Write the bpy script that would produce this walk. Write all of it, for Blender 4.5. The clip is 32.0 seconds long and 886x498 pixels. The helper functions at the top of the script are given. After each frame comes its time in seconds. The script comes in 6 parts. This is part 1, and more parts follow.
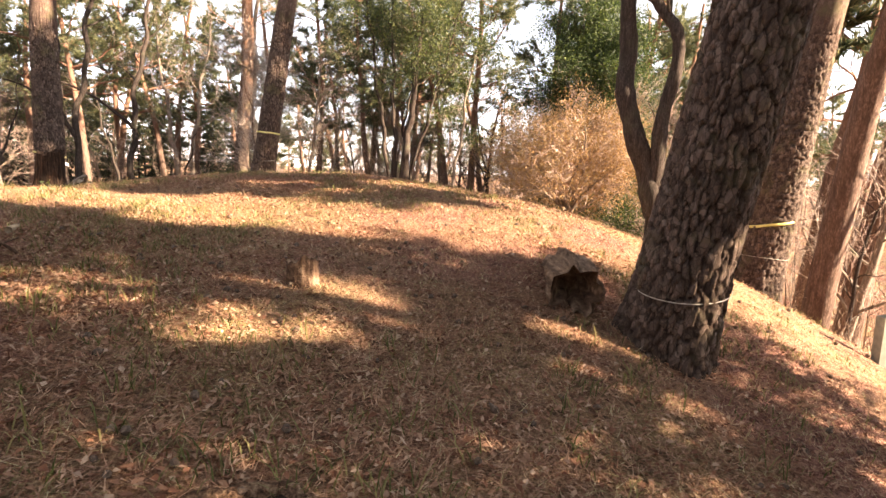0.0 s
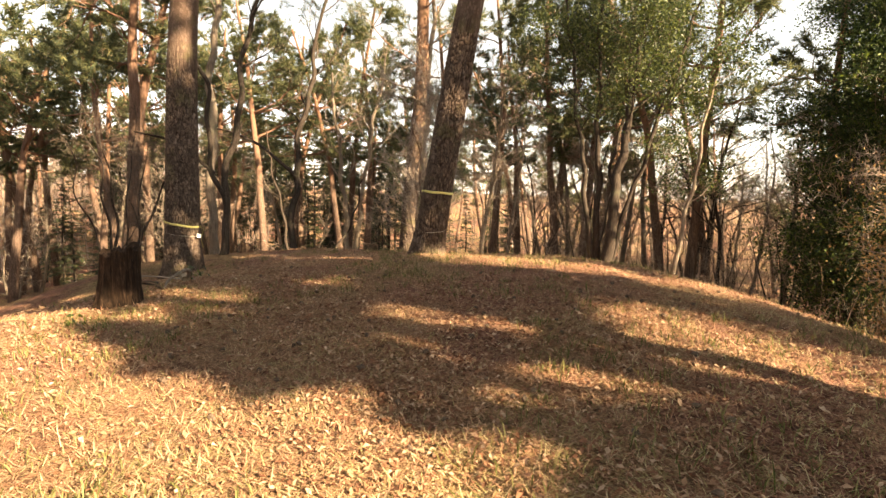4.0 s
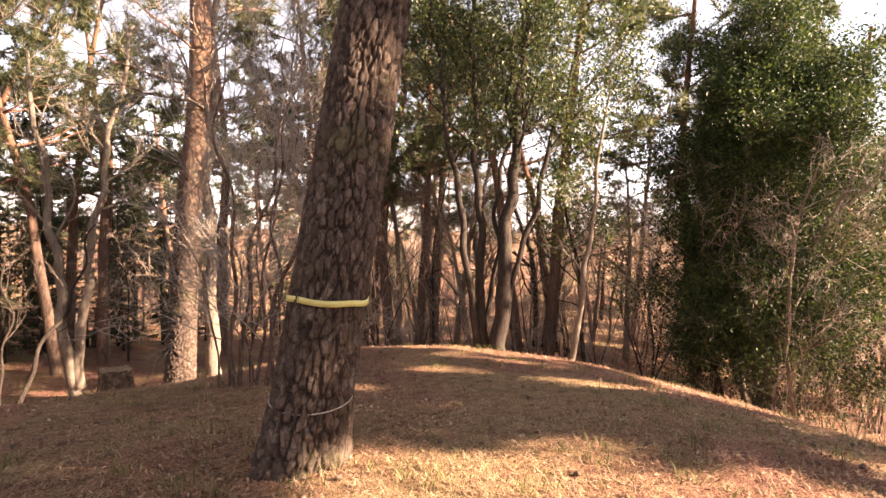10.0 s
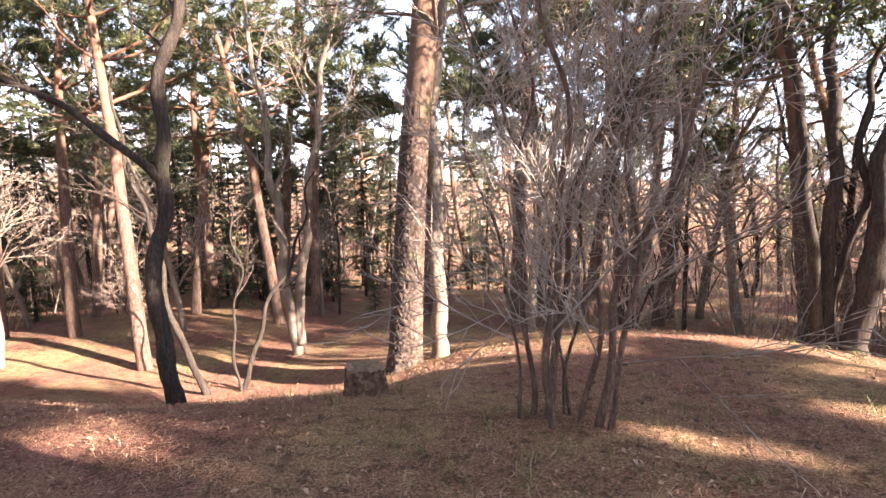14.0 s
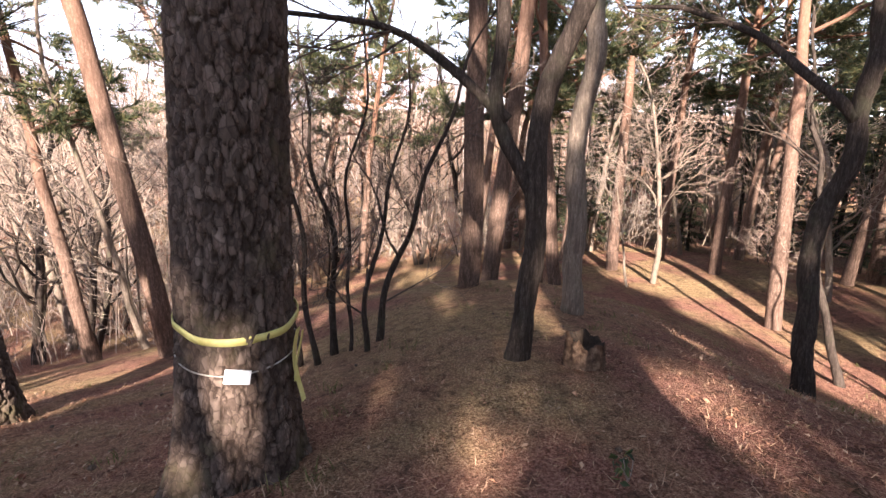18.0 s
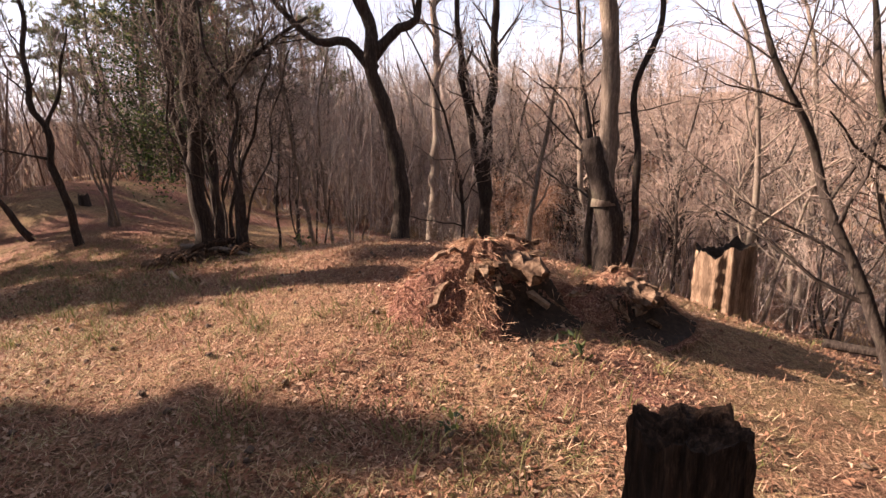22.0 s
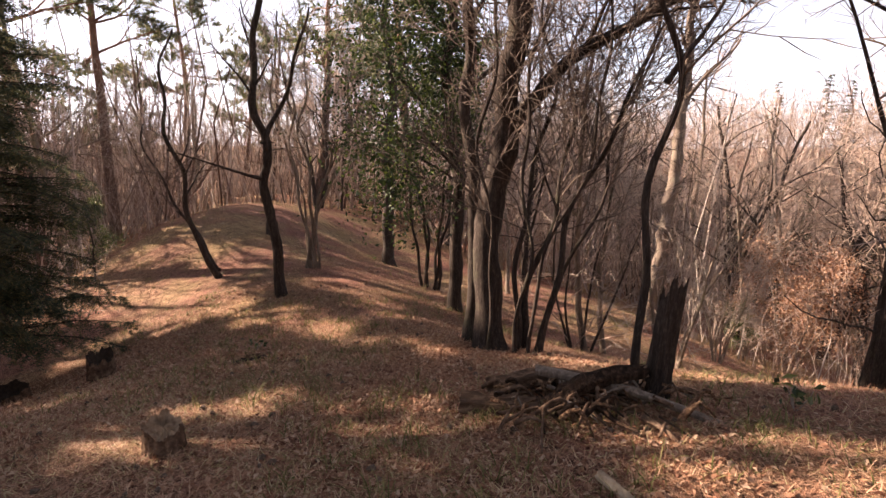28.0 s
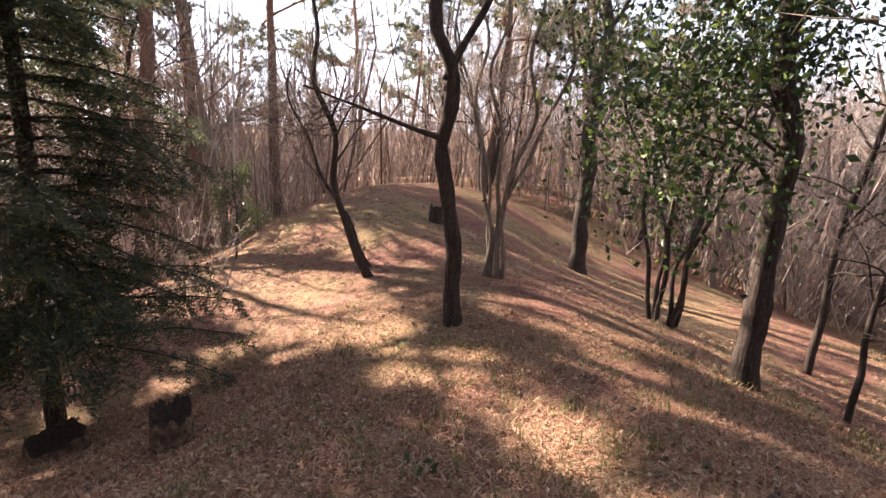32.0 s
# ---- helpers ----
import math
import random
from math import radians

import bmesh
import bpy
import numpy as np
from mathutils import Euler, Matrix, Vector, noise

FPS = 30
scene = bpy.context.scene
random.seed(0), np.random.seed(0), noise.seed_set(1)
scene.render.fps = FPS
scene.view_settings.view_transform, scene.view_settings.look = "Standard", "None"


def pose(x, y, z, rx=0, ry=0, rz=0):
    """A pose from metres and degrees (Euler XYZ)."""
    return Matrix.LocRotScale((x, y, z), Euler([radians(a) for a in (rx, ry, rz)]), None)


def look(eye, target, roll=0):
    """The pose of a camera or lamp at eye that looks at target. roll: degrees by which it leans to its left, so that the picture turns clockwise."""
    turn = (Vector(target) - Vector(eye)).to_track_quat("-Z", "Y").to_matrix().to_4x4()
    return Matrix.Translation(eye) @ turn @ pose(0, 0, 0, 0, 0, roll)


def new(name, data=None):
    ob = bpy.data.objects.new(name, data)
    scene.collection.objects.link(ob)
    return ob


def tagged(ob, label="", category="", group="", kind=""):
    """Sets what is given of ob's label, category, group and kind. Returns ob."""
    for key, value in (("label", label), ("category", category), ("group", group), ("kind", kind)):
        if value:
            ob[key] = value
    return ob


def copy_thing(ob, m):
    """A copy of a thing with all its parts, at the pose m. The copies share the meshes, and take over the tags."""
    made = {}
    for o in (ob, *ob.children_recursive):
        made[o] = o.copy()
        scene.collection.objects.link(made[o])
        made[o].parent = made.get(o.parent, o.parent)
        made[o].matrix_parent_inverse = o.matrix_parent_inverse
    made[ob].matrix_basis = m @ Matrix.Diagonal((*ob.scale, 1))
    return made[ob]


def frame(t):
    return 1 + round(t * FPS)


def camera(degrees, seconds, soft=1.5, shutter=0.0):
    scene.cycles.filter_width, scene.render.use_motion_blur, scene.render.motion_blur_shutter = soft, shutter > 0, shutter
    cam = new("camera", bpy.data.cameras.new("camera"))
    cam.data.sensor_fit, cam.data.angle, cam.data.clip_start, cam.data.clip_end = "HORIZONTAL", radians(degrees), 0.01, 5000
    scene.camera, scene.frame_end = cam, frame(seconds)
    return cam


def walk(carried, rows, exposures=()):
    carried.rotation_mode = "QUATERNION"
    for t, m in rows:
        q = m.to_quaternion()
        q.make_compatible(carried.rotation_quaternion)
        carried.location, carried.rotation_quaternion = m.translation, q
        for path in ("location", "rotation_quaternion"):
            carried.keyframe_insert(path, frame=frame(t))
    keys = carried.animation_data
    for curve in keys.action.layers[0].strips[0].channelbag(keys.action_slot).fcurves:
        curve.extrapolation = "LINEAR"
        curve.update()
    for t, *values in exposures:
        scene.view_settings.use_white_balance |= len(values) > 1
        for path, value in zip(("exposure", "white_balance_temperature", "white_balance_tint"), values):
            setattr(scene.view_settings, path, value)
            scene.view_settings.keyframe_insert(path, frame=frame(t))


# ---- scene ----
cam = camera(81.28, 32.0)
PATH = [
    (0, (-0.050, -0.014, 1.458), (-0.026, 1.965, 1.171), 1.33),
    (0.5, (-0.217, 0.469, 1.523), (-0.061, 2.447, 1.272), 1.93),
    (1, (-0.442, 1.033, 1.634), (-0.325, 3.017, 1.408), 2.01),
    (1.5, (-0.585, 1.526, 1.714), (-0.400, 3.506, 1.493), 2.24),
    (2, (-0.676, 2.042, 1.757), (-0.543, 4.027, 1.560), 2.90),
    (2.5, (-0.770, 2.392, 1.805), (-0.837, 4.382, 1.612), 2.66),
    (3, (-0.888, 3.302, 2.086), (-1.149, 5.272, 1.860), 1.08),
    (3.5, (-1.159, 4.029, 2.257), (-1.647, 5.956, 2.033), 0.77),
    (5.5, (-2.182, 6.160, 2.540), (-2.882, 8.023, 2.349), 1.03),
    (6, (-2.529, 6.748, 2.576), (-3.032, 8.679, 2.447), 0.51),
    (6.5, (-2.742, 7.113, 2.606), (-3.156, 9.067, 2.509), 0.59),
    (7, (-2.963, 7.465, 2.615), (-3.363, 9.422, 2.518), 0.26),
    (7.5, (-3.168, 7.949, 2.585), (-3.469, 9.923, 2.489), 0.18),
    (8, (-3.319, 8.352, 2.604), (-3.495, 10.342, 2.527), 0.87),
    (8.5, (-3.382, 8.568, 2.683), (-3.254, 10.564, 2.636), 0.65),
    (9, (-3.525, 8.986, 2.761), (-3.303, 10.973, 2.710), 0.35),
    (9.5, (-3.770, 9.405, 2.797), (-3.550, 11.392, 2.729), 0.20),
    (10, (-4.053, 9.756, 2.869), (-3.790, 11.738, 2.788), 0.12),
    (10.5, (-4.340, 10.184, 2.859), (-4.263, 12.181, 2.777), 0.78),
    (11, (-4.692, 10.529, 2.784), (-4.693, 12.527, 2.686), 0.74),
    (11.5, (-5.025, 10.917, 2.718), (-5.150, 12.909, 2.594), 0.28),
    (12, (-5.230, 11.290, 2.640), (-5.468, 13.272, 2.512), 0.04),
    (12.5, (-5.430, 11.532, 2.608), (-5.617, 13.517, 2.451), 1.62),
    (13, (-5.533, 11.821, 2.582), (-5.651, 13.806, 2.366), 1.47),
    (13.5, (-5.639, 12.206, 2.744), (-5.860, 14.177, 2.490), 0.10),
    (14, (-5.811, 12.485, 2.747), (-6.180, 14.432, 2.481), -0.70),
    (14.5, (-5.933, 12.740, 2.717), (-6.627, 14.595, 2.442), -1.96),
    (16.5, (-6.198, 13.139, 2.729), (-7.803, 14.276, 2.367), 1.19),
    (17, (-6.344, 13.118, 2.672), (-8.072, 14.044, 2.278), 1.23),
    (17.5, (-6.429, 13.049, 2.660), (-8.261, 13.724, 2.227), 0.46),
    (18, (-6.412, 12.981, 2.703), (-8.297, 13.465, 2.239), 0.30),
    (18.5, (-6.415, 12.909, 2.712), (-8.341, 13.140, 2.227), 0.07),
    (19, (-6.279, 12.888, 2.811), (-8.189, 12.624, 2.278), -1.68),
    (19.5, (-5.904, 12.737, 2.939), (-7.688, 12.061, 2.336), -0.92),
    (20, (-5.839, 12.461, 2.920), (-7.415, 11.407, 2.286), -0.49),
    (20.5, (-5.749, 12.180, 3.017), (-7.087, 10.840, 2.374), -0.40),
    (21, (-5.883, 11.400, 2.809), (-6.976, 9.826, 2.235), -1.31),
    (21.5, (-5.777, 10.901, 2.794), (-6.499, 9.113, 2.260), -0.69),
    (22, (-5.580, 10.316, 2.736), (-5.912, 8.416, 2.206), -1.50),
    (22.5, (-5.263, 9.911, 2.784), (-5.238, 7.979, 2.270), -1.62),
    (23, (-5.067, 9.673, 2.806), (-4.779, 7.755, 2.319), -0.53),
    (23.5, (-4.834, 9.387, 2.787), (-4.523, 7.474, 2.292), 0.80),
    (24, (-4.552, 9.014, 2.732), (-4.168, 7.124, 2.201), 2.10),
    (24.5, (-4.226, 8.714, 2.787), (-3.750, 6.848, 2.249), 2.76),
    (25, (-3.967, 8.451, 2.802), (-3.569, 6.553, 2.314), 2.31),
    (25.5, (-3.683, 8.129, 2.752), (-3.233, 6.235, 2.295), 1.12),
    (26, (-3.449, 7.803, 2.717), (-3.067, 5.888, 2.284), 0.99),
    (26.5, (-3.308, 7.416, 2.686), (-3.231, 5.462, 2.266), 1.01),
    (28.5, (-2.569, 5.891, 2.419), (-2.467, 3.931, 2.032), 1.28),
    (29, (-2.421, 5.447, 2.383), (-2.195, 3.497, 1.999), 1.48),
    (29.5, (-2.276, 4.996, 2.321), (-1.949, 3.059, 1.950), 2.18),
    (30, (-2.112, 4.598, 2.306), (-1.735, 2.674, 1.911), 3.00),
    (30.5, (-1.967, 4.216, 2.265), (-1.426, 2.341, 1.827), 4.12),
    (31, (-1.784, 3.881, 2.242), (-1.131, 2.046, 1.791), 3.31),
    (31.5, (-1.592, 3.587, 2.085), (-0.871, 1.776, 1.640), 2.90),
    (32, (-1.362, 3.315, 2.023), (-0.729, 1.472, 1.572), 2.66),
]
EXPOSURES = [(0, 2.92, 8000, 21), (1, 2.4, 7700, 19), (2, 2.32, 7600, 13), (3, 2.55, 8300, 8), (6, 2.3, 11000, 24), (9, 2.65, 8800, 22), (11, 2.77, 7800, 33), (13, 3.45, 6700, 24), (14.5, 2.9, 6600, 20), (17, 2.65, 6300, 17), (19, 2.15, 6700, 27), (21, 1.75, 7000, 31), (23, 1.67, 7200, 27), (26, 1.75, 7100, 30), (29, 2.25, 7600, 26), (32, 2.62, 6700, 21)]
walk(cam, [(t, look(eye, target, roll)) for t, eye, target, roll in PATH], EXPOSURES)

# ---- light ----
SUN_DIR = Vector((0.86, -0.28, 0.42)).normalized()
world = bpy.data.worlds.new("world")
scene.world = world
world.use_nodes = True
wn = world.node_tree
sky = wn.nodes.new("ShaderNodeTexSky")
sky.sky_type, sky.sun_disc = "NISHITA", False
sky.sun_elevation = math.asin(SUN_DIR.z)
sky.sun_rotation = math.atan2(SUN_DIR.x, SUN_DIR.y)
sky.air_density, sky.dust_density, sky.ozone_density = 1.0, 0.1, 1.0
bg = wn.nodes["Background"]
bg.inputs["Strength"].default_value = 0.085
# a thin veil of high cloud that whitens the sky
grey = wn.nodes.new("ShaderNodeRGBToBW")
wn.links.new(sky.outputs["Color"], grey.inputs["Color"])
white = wn.nodes.new("ShaderNodeVectorMath")
white.operation = "SCALE"
white.inputs[0].default_value = (0.86, 1.0, 1.2)
wn.links.new(grey.outputs["Val"], white.inputs["Scale"])
cloud = wn.nodes.new("ShaderNodeTexNoise")
cloud.inputs["Scale"].default_value, cloud.inputs["Detail"].default_value = 2.2, 5.0
wn.links.new(wn.nodes.new("ShaderNodeTexCoord").outputs["Generated"], cloud.inputs["Vector"])
veil = wn.nodes.new("ShaderNodeMapRange")
for key, v in (("From Min", 0.35), ("From Max", 0.65), ("To Min", 0.6), ("To Max", 0.95)):
    veil.inputs[key].default_value = v
wn.links.new(cloud.outputs["Fac"], veil.inputs["Value"])
blend = wn.nodes.new("ShaderNodeMix")
blend.data_type = "RGBA"
wn.links.new(veil.outputs["Result"], blend.inputs[0])
wn.links.new(sky.outputs["Color"], blend.inputs[6])
wn.links.new(white.outputs[0], blend.inputs[7])
wn.links.new(blend.outputs[2], bg.inputs["Color"])
sun = new("sun", bpy.data.lights.new("sun", "SUN"))
sun.data.energy, sun.data.angle, sun.data.color = 5.0, radians(0.6), (1.0, 0.9, 0.74)
sun.matrix_basis = look(SUN_DIR * 40, (0, 0, 0))

# ---- materials ----


def noise_node(nt, co, scale, detail=4.0, rough=0.6):
    n = nt.nodes.new("ShaderNodeTexNoise")
    n.inputs["Scale"].default_value, n.inputs["Detail"].default_value, n.inputs["Roughness"].default_value = scale, detail, rough
    nt.links.new(co, n.inputs["Vector"])
    return n.outputs["Fac"]


def ramp_node(nt, fac, stops):
    n = nt.nodes.new("ShaderNodeValToRGB")
    while len(n.color_ramp.elements) < len(stops):
        n.color_ramp.elements.new(0.5)
    for e, (p, c) in zip(n.color_ramp.elements, stops):
        e.position, e.color = p, (*c, 1)
    nt.links.new(fac, n.inputs["Fac"])
    return n.outputs["Color"]


def mixed(nt, a, b, fac, mode="MIX"):
    n = nt.nodes.new("ShaderNodeMix")
    n.data_type, n.blend_type = "RGBA", mode
    for key, v in ((0, fac), (6, a), (7, b)):
        if isinstance(v, (int, float)):
            n.inputs[key].default_value = v
        elif isinstance(v, tuple):
            n.inputs[key].default_value = (*v, 1)
        else:
            nt.links.new(v, n.inputs[key])
    return n.outputs[2]


def start_mat(name, rough, spec=0.3):
    m = bpy.data.materials.new(name)
    m.use_nodes = True
    nt = m.node_tree
    b = nt.nodes["Principled BSDF"]
    b.inputs["Roughness"].default_value = rough
    b.inputs["Specular IOR Level"].default_value = spec
    co = nt.nodes.new("ShaderNodeTexCoord").outputs["Object"]
    return m, nt, b, co


def bumped(nt, b, height, strength, distance):
    n = nt.nodes.new("ShaderNodeBump")
    n.inputs["Strength"].default_value, n.inputs["Distance"].default_value = strength, distance
    nt.links.new(height, n.inputs["Height"])
    nt.links.new(n.outputs["Normal"], b.inputs["Normal"])


def stretched(nt, co, sx, sy, sz):
    n = nt.nodes.new("ShaderNodeMapping")
    n.inputs["Scale"].default_value = (sx, sy, sz)
    nt.links.new(co, n.inputs["Vector"])
    return n.outputs["Vector"]


def bark_mat(name, dark, mid, pale, top=None, moss=None, plate=0.0, grain=60.0, bump=0.7, long=0.4, lies=""):
    """Bark: grain and furrows drawn out along the stem, flaking plates on pines, patches of moss or lichen; pine turns red-brown higher up."""
    m, nt, b, co = start_mat(name, 0.92, 0.12)
    def along(q):
        return {"x": (q, 1, 1), "y": (1, q, 1)}.get(lies, (1, 1, q))

    st = stretched(nt, co, *along(long))
    fine = noise_node(nt, st, grain, 6, 0.75)
    furrow = noise_node(nt, stretched(nt, co, *along(long * 0.4)), grain * 0.45, 4, 0.65)
    broad = noise_node(nt, co, 2.6, 4, 0.65)
    col = ramp_node(nt, fine, ((0.28, dark), (0.5, mid), (0.74, pale)))
    col = mixed(nt, col, mixed(nt, col, dark, 0.7), ramp_node(nt, furrow, ((0.4, (1, 1, 1)), (0.56, (0, 0, 0)))))
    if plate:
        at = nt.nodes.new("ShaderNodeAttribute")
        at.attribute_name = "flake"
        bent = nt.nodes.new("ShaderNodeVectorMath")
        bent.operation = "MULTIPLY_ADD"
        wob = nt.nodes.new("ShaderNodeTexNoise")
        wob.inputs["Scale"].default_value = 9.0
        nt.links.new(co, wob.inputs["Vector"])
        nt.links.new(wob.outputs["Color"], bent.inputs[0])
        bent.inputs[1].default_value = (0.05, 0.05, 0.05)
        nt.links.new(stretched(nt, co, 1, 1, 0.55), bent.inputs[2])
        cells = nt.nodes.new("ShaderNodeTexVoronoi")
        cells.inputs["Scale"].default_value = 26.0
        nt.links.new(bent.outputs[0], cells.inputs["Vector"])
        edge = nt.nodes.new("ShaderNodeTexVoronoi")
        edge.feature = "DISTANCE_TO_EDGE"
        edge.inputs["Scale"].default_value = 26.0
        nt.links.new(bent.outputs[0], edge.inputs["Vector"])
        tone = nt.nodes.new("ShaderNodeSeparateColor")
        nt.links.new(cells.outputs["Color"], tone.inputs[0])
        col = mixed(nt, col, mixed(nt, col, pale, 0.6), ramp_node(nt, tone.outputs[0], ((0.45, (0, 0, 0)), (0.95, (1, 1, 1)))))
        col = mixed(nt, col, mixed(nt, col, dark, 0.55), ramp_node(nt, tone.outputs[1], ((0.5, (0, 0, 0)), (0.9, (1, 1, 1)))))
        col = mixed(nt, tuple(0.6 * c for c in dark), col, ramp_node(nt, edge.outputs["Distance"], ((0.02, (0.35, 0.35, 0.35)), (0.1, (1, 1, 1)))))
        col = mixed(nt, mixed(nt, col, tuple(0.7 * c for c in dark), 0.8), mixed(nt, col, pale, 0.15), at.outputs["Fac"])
    if top:
        sep = nt.nodes.new("ShaderNodeSeparateXYZ")
        nt.links.new(co, sep.inputs[0])
        h = nt.nodes.new("ShaderNodeMapRange")
        h.inputs["From Min"].default_value, h.inputs["From Max"].default_value = 3.5, 8.0
        nt.links.new(sep.outputs["Z"], h.inputs["Value"])
        col = mixed(nt, col, mixed(nt, col, top, 0.7), h.outputs["Result"])
    if moss:
        col = mixed(nt, col, moss, ramp_node(nt, broad, ((0.54, (0, 0, 0)), (0.72, (0.55, 0.55, 0.55)))))
    nt.links.new(col, b.inputs["Base Color"])
    tall = nt.nodes.new("ShaderNodeMath")
    tall.operation = "MULTIPLY_ADD"
    nt.links.new(fine, tall.inputs[0])
    tall.inputs[1].default_value = 0.6
    nt.links.new(furrow, tall.inputs[2])
    bumped(nt, b, tall.outputs[0], bump, 0.03)
    return m


def leaf_mat(name, stops, rough=0.5, through_light=0.35, spec=0.4):
    """Leaves and needles: every island its own shade, some light comes through."""
    m, nt, b, co = start_mat(name, rough, spec)
    g = nt.nodes.new("ShaderNodeNewGeometry")
    col = ramp_node(nt, g.outputs["Random Per Island"], stops)
    col = mixed(nt, col, mixed(nt, col, (0.02, 0.015, 0.01), 0.5), noise_node(nt, co, 40.0, 2))
    nt.links.new(col, b.inputs["Base Color"])
    if through_light:
        t = nt.nodes.new("ShaderNodeBsdfTranslucent")
        nt.links.new(col, t.inputs["Color"])
        mx = nt.nodes.new("ShaderNodeMixShader")
        mx.inputs["Fac"].default_value = through_light
        nt.links.new(b.outputs[0], mx.inputs[1])
        nt.links.new(t.outputs[0], mx.inputs[2])
        nt.links.new(mx.outputs[0], nt.nodes["Material Output"].inputs["Surface"])
    return m


def plain_mat(name, stops, scale=20.0, rough=0.7, bump=0.2, spec=0.3, dist=0.01):
    m, nt, b, co = start_mat(name, rough, spec)
    n = noise_node(nt, co, scale, 5, 0.65)
    nt.links.new(ramp_node(nt, n, stops), b.inputs["Base Color"])
    bumped(nt, b, n, bump, dist)
    return m


def ground_mat():
    """Pine needles and crumbled leaves over dark soil, with paler straw, reddish needles and thin moss and grass."""
    m, nt, b, co = start_mat("needle_floor", 0.95, 0.1)
    w = nt.nodes.new("ShaderNodeTexNoise")
    w.inputs["Scale"].default_value, w.inputs["Detail"].default_value = 6.0, 3.0
    nt.links.new(co, w.inputs["Vector"])
    a = nt.nodes.new("ShaderNodeTexWave")
    a.inputs["Scale"].default_value, a.inputs["Distortion"].default_value, a.inputs["Detail"].default_value = 14.0, 22.0, 4.0
    nt.links.new(co, a.inputs["Vector"])
    fine = noise_node(nt, co, 55.0, 8, 0.82)
    mid = noise_node(nt, co, 7.0, 5, 0.75)
    broad = noise_node(nt, co, 0.45, 4, 0.6)
    needles = ramp_node(nt, fine, ((0.34, (0.035, 0.018, 0.013)), (0.48, (0.235, 0.105, 0.076)), (0.6, (0.49, 0.262, 0.196)), (0.7, (0.74, 0.49, 0.38))))
    straw = ramp_node(nt, fine, ((0.34, (0.045, 0.03, 0.018)), (0.48, (0.29, 0.185, 0.1)), (0.6, (0.58, 0.42, 0.235)), (0.7, (0.82, 0.66, 0.42))))
    col = mixed(nt, needles, straw, ramp_node(nt, broad, ((0.42, (0, 0, 0)), (0.6, (1, 1, 1)))))
    col = mixed(nt, col, mixed(nt, col, (0.05, 0.03, 0.022), 0.65), ramp_node(nt, mid, ((0.48, (0, 0, 0)), (0.64, (1, 1, 1)))))
    green = noise_node(nt, co, 1.3, 4, 0.7)
    col = mixed(nt, col, (0.13, 0.135, 0.045), ramp_node(nt, green, ((0.58, (0, 0, 0)), (0.78, (0.45, 0.45, 0.45)))))
    nt.links.new(col, b.inputs["Base Color"])
    tall = nt.nodes.new("ShaderNodeMath")
    tall.operation = "MULTIPLY_ADD"
    nt.links.new(a.outputs["Fac"], tall.inputs[0])
    tall.inputs[1].default_value = 0.4
    nt.links.new(fine, tall.inputs[2])
    bumped(nt, b, tall.outputs[0], 0.9, 0.03)
    return m


M_GROUND = ground_mat()
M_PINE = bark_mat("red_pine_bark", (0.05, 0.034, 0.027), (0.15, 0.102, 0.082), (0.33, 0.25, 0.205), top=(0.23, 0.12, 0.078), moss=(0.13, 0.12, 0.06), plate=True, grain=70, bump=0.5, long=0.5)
M_PINE_FAR = bark_mat("far_pine_bark", (0.07, 0.045, 0.035), (0.17, 0.11, 0.085), (0.32, 0.23, 0.18), top=(0.25, 0.125, 0.08), grain=50, bump=0.6, long=0.4)
M_DARK = bark_mat("dark_bark", (0.024, 0.018, 0.015), (0.058, 0.044, 0.037), (0.14, 0.11, 0.092), moss=(0.08, 0.08, 0.05), grain=70, bump=0.5, long=0.25)
M_GREY = bark_mat("grey_bark", (0.11, 0.085, 0.068), (0.23, 0.18, 0.145), (0.4, 0.33, 0.26), moss=(0.2, 0.2, 0.13), grain=80, bump=0.4, long=0.25)
M_TWIG = plain_mat("twig_bark", ((0.3, (0.22, 0.17, 0.14)), (0.7, (0.46, 0.38, 0.32))), 12, 0.85)
M_BRUSH = leaf_mat("undergrowth_bark", ((0.0, (0.1, 0.065, 0.05)), (0.4, (0.25, 0.17, 0.13)), (0.75, (0.4, 0.3, 0.235)), (1.0, (0.58, 0.48, 0.38))), 0.85, 0.0, 0.15)
M_BRUSH_RED = leaf_mat("reddish_undergrowth_bark", ((0.0, (0.1, 0.062, 0.05)), (0.35, (0.3, 0.21, 0.17)), (0.75, (0.55, 0.44, 0.385)), (1.0, (0.72, 0.63, 0.56))), 0.85, 0.0, 0.15)
M_TWIG_DARK = plain_mat("dark_twig_bark", ((0.3, (0.055, 0.04, 0.033)), (0.7, (0.17, 0.125, 0.1))), 12, 0.85)
M_TWIG_RED = plain_mat("red_brown_twig_bark", ((0.3, (0.27, 0.185, 0.145)), (0.7, (0.54, 0.41, 0.34))), 12, 0.85)
M_WOOD = plain_mat("rotten_wood", ((0.3, (0.035, 0.022, 0.016)), (0.5, (0.13, 0.08, 0.054)), (0.72, (0.32, 0.22, 0.15))), 14, 0.95, 0.9, 0.1, 0.03)
M_ROT = plain_mat("rotten_fibre", ((0.32, (0.03, 0.018, 0.012)), (0.46, (0.12, 0.068, 0.042)), (0.58, (0.26, 0.16, 0.1)), (0.72, (0.46, 0.32, 0.2))), 42, 0.95, 1.0, 0.1, 0.03)
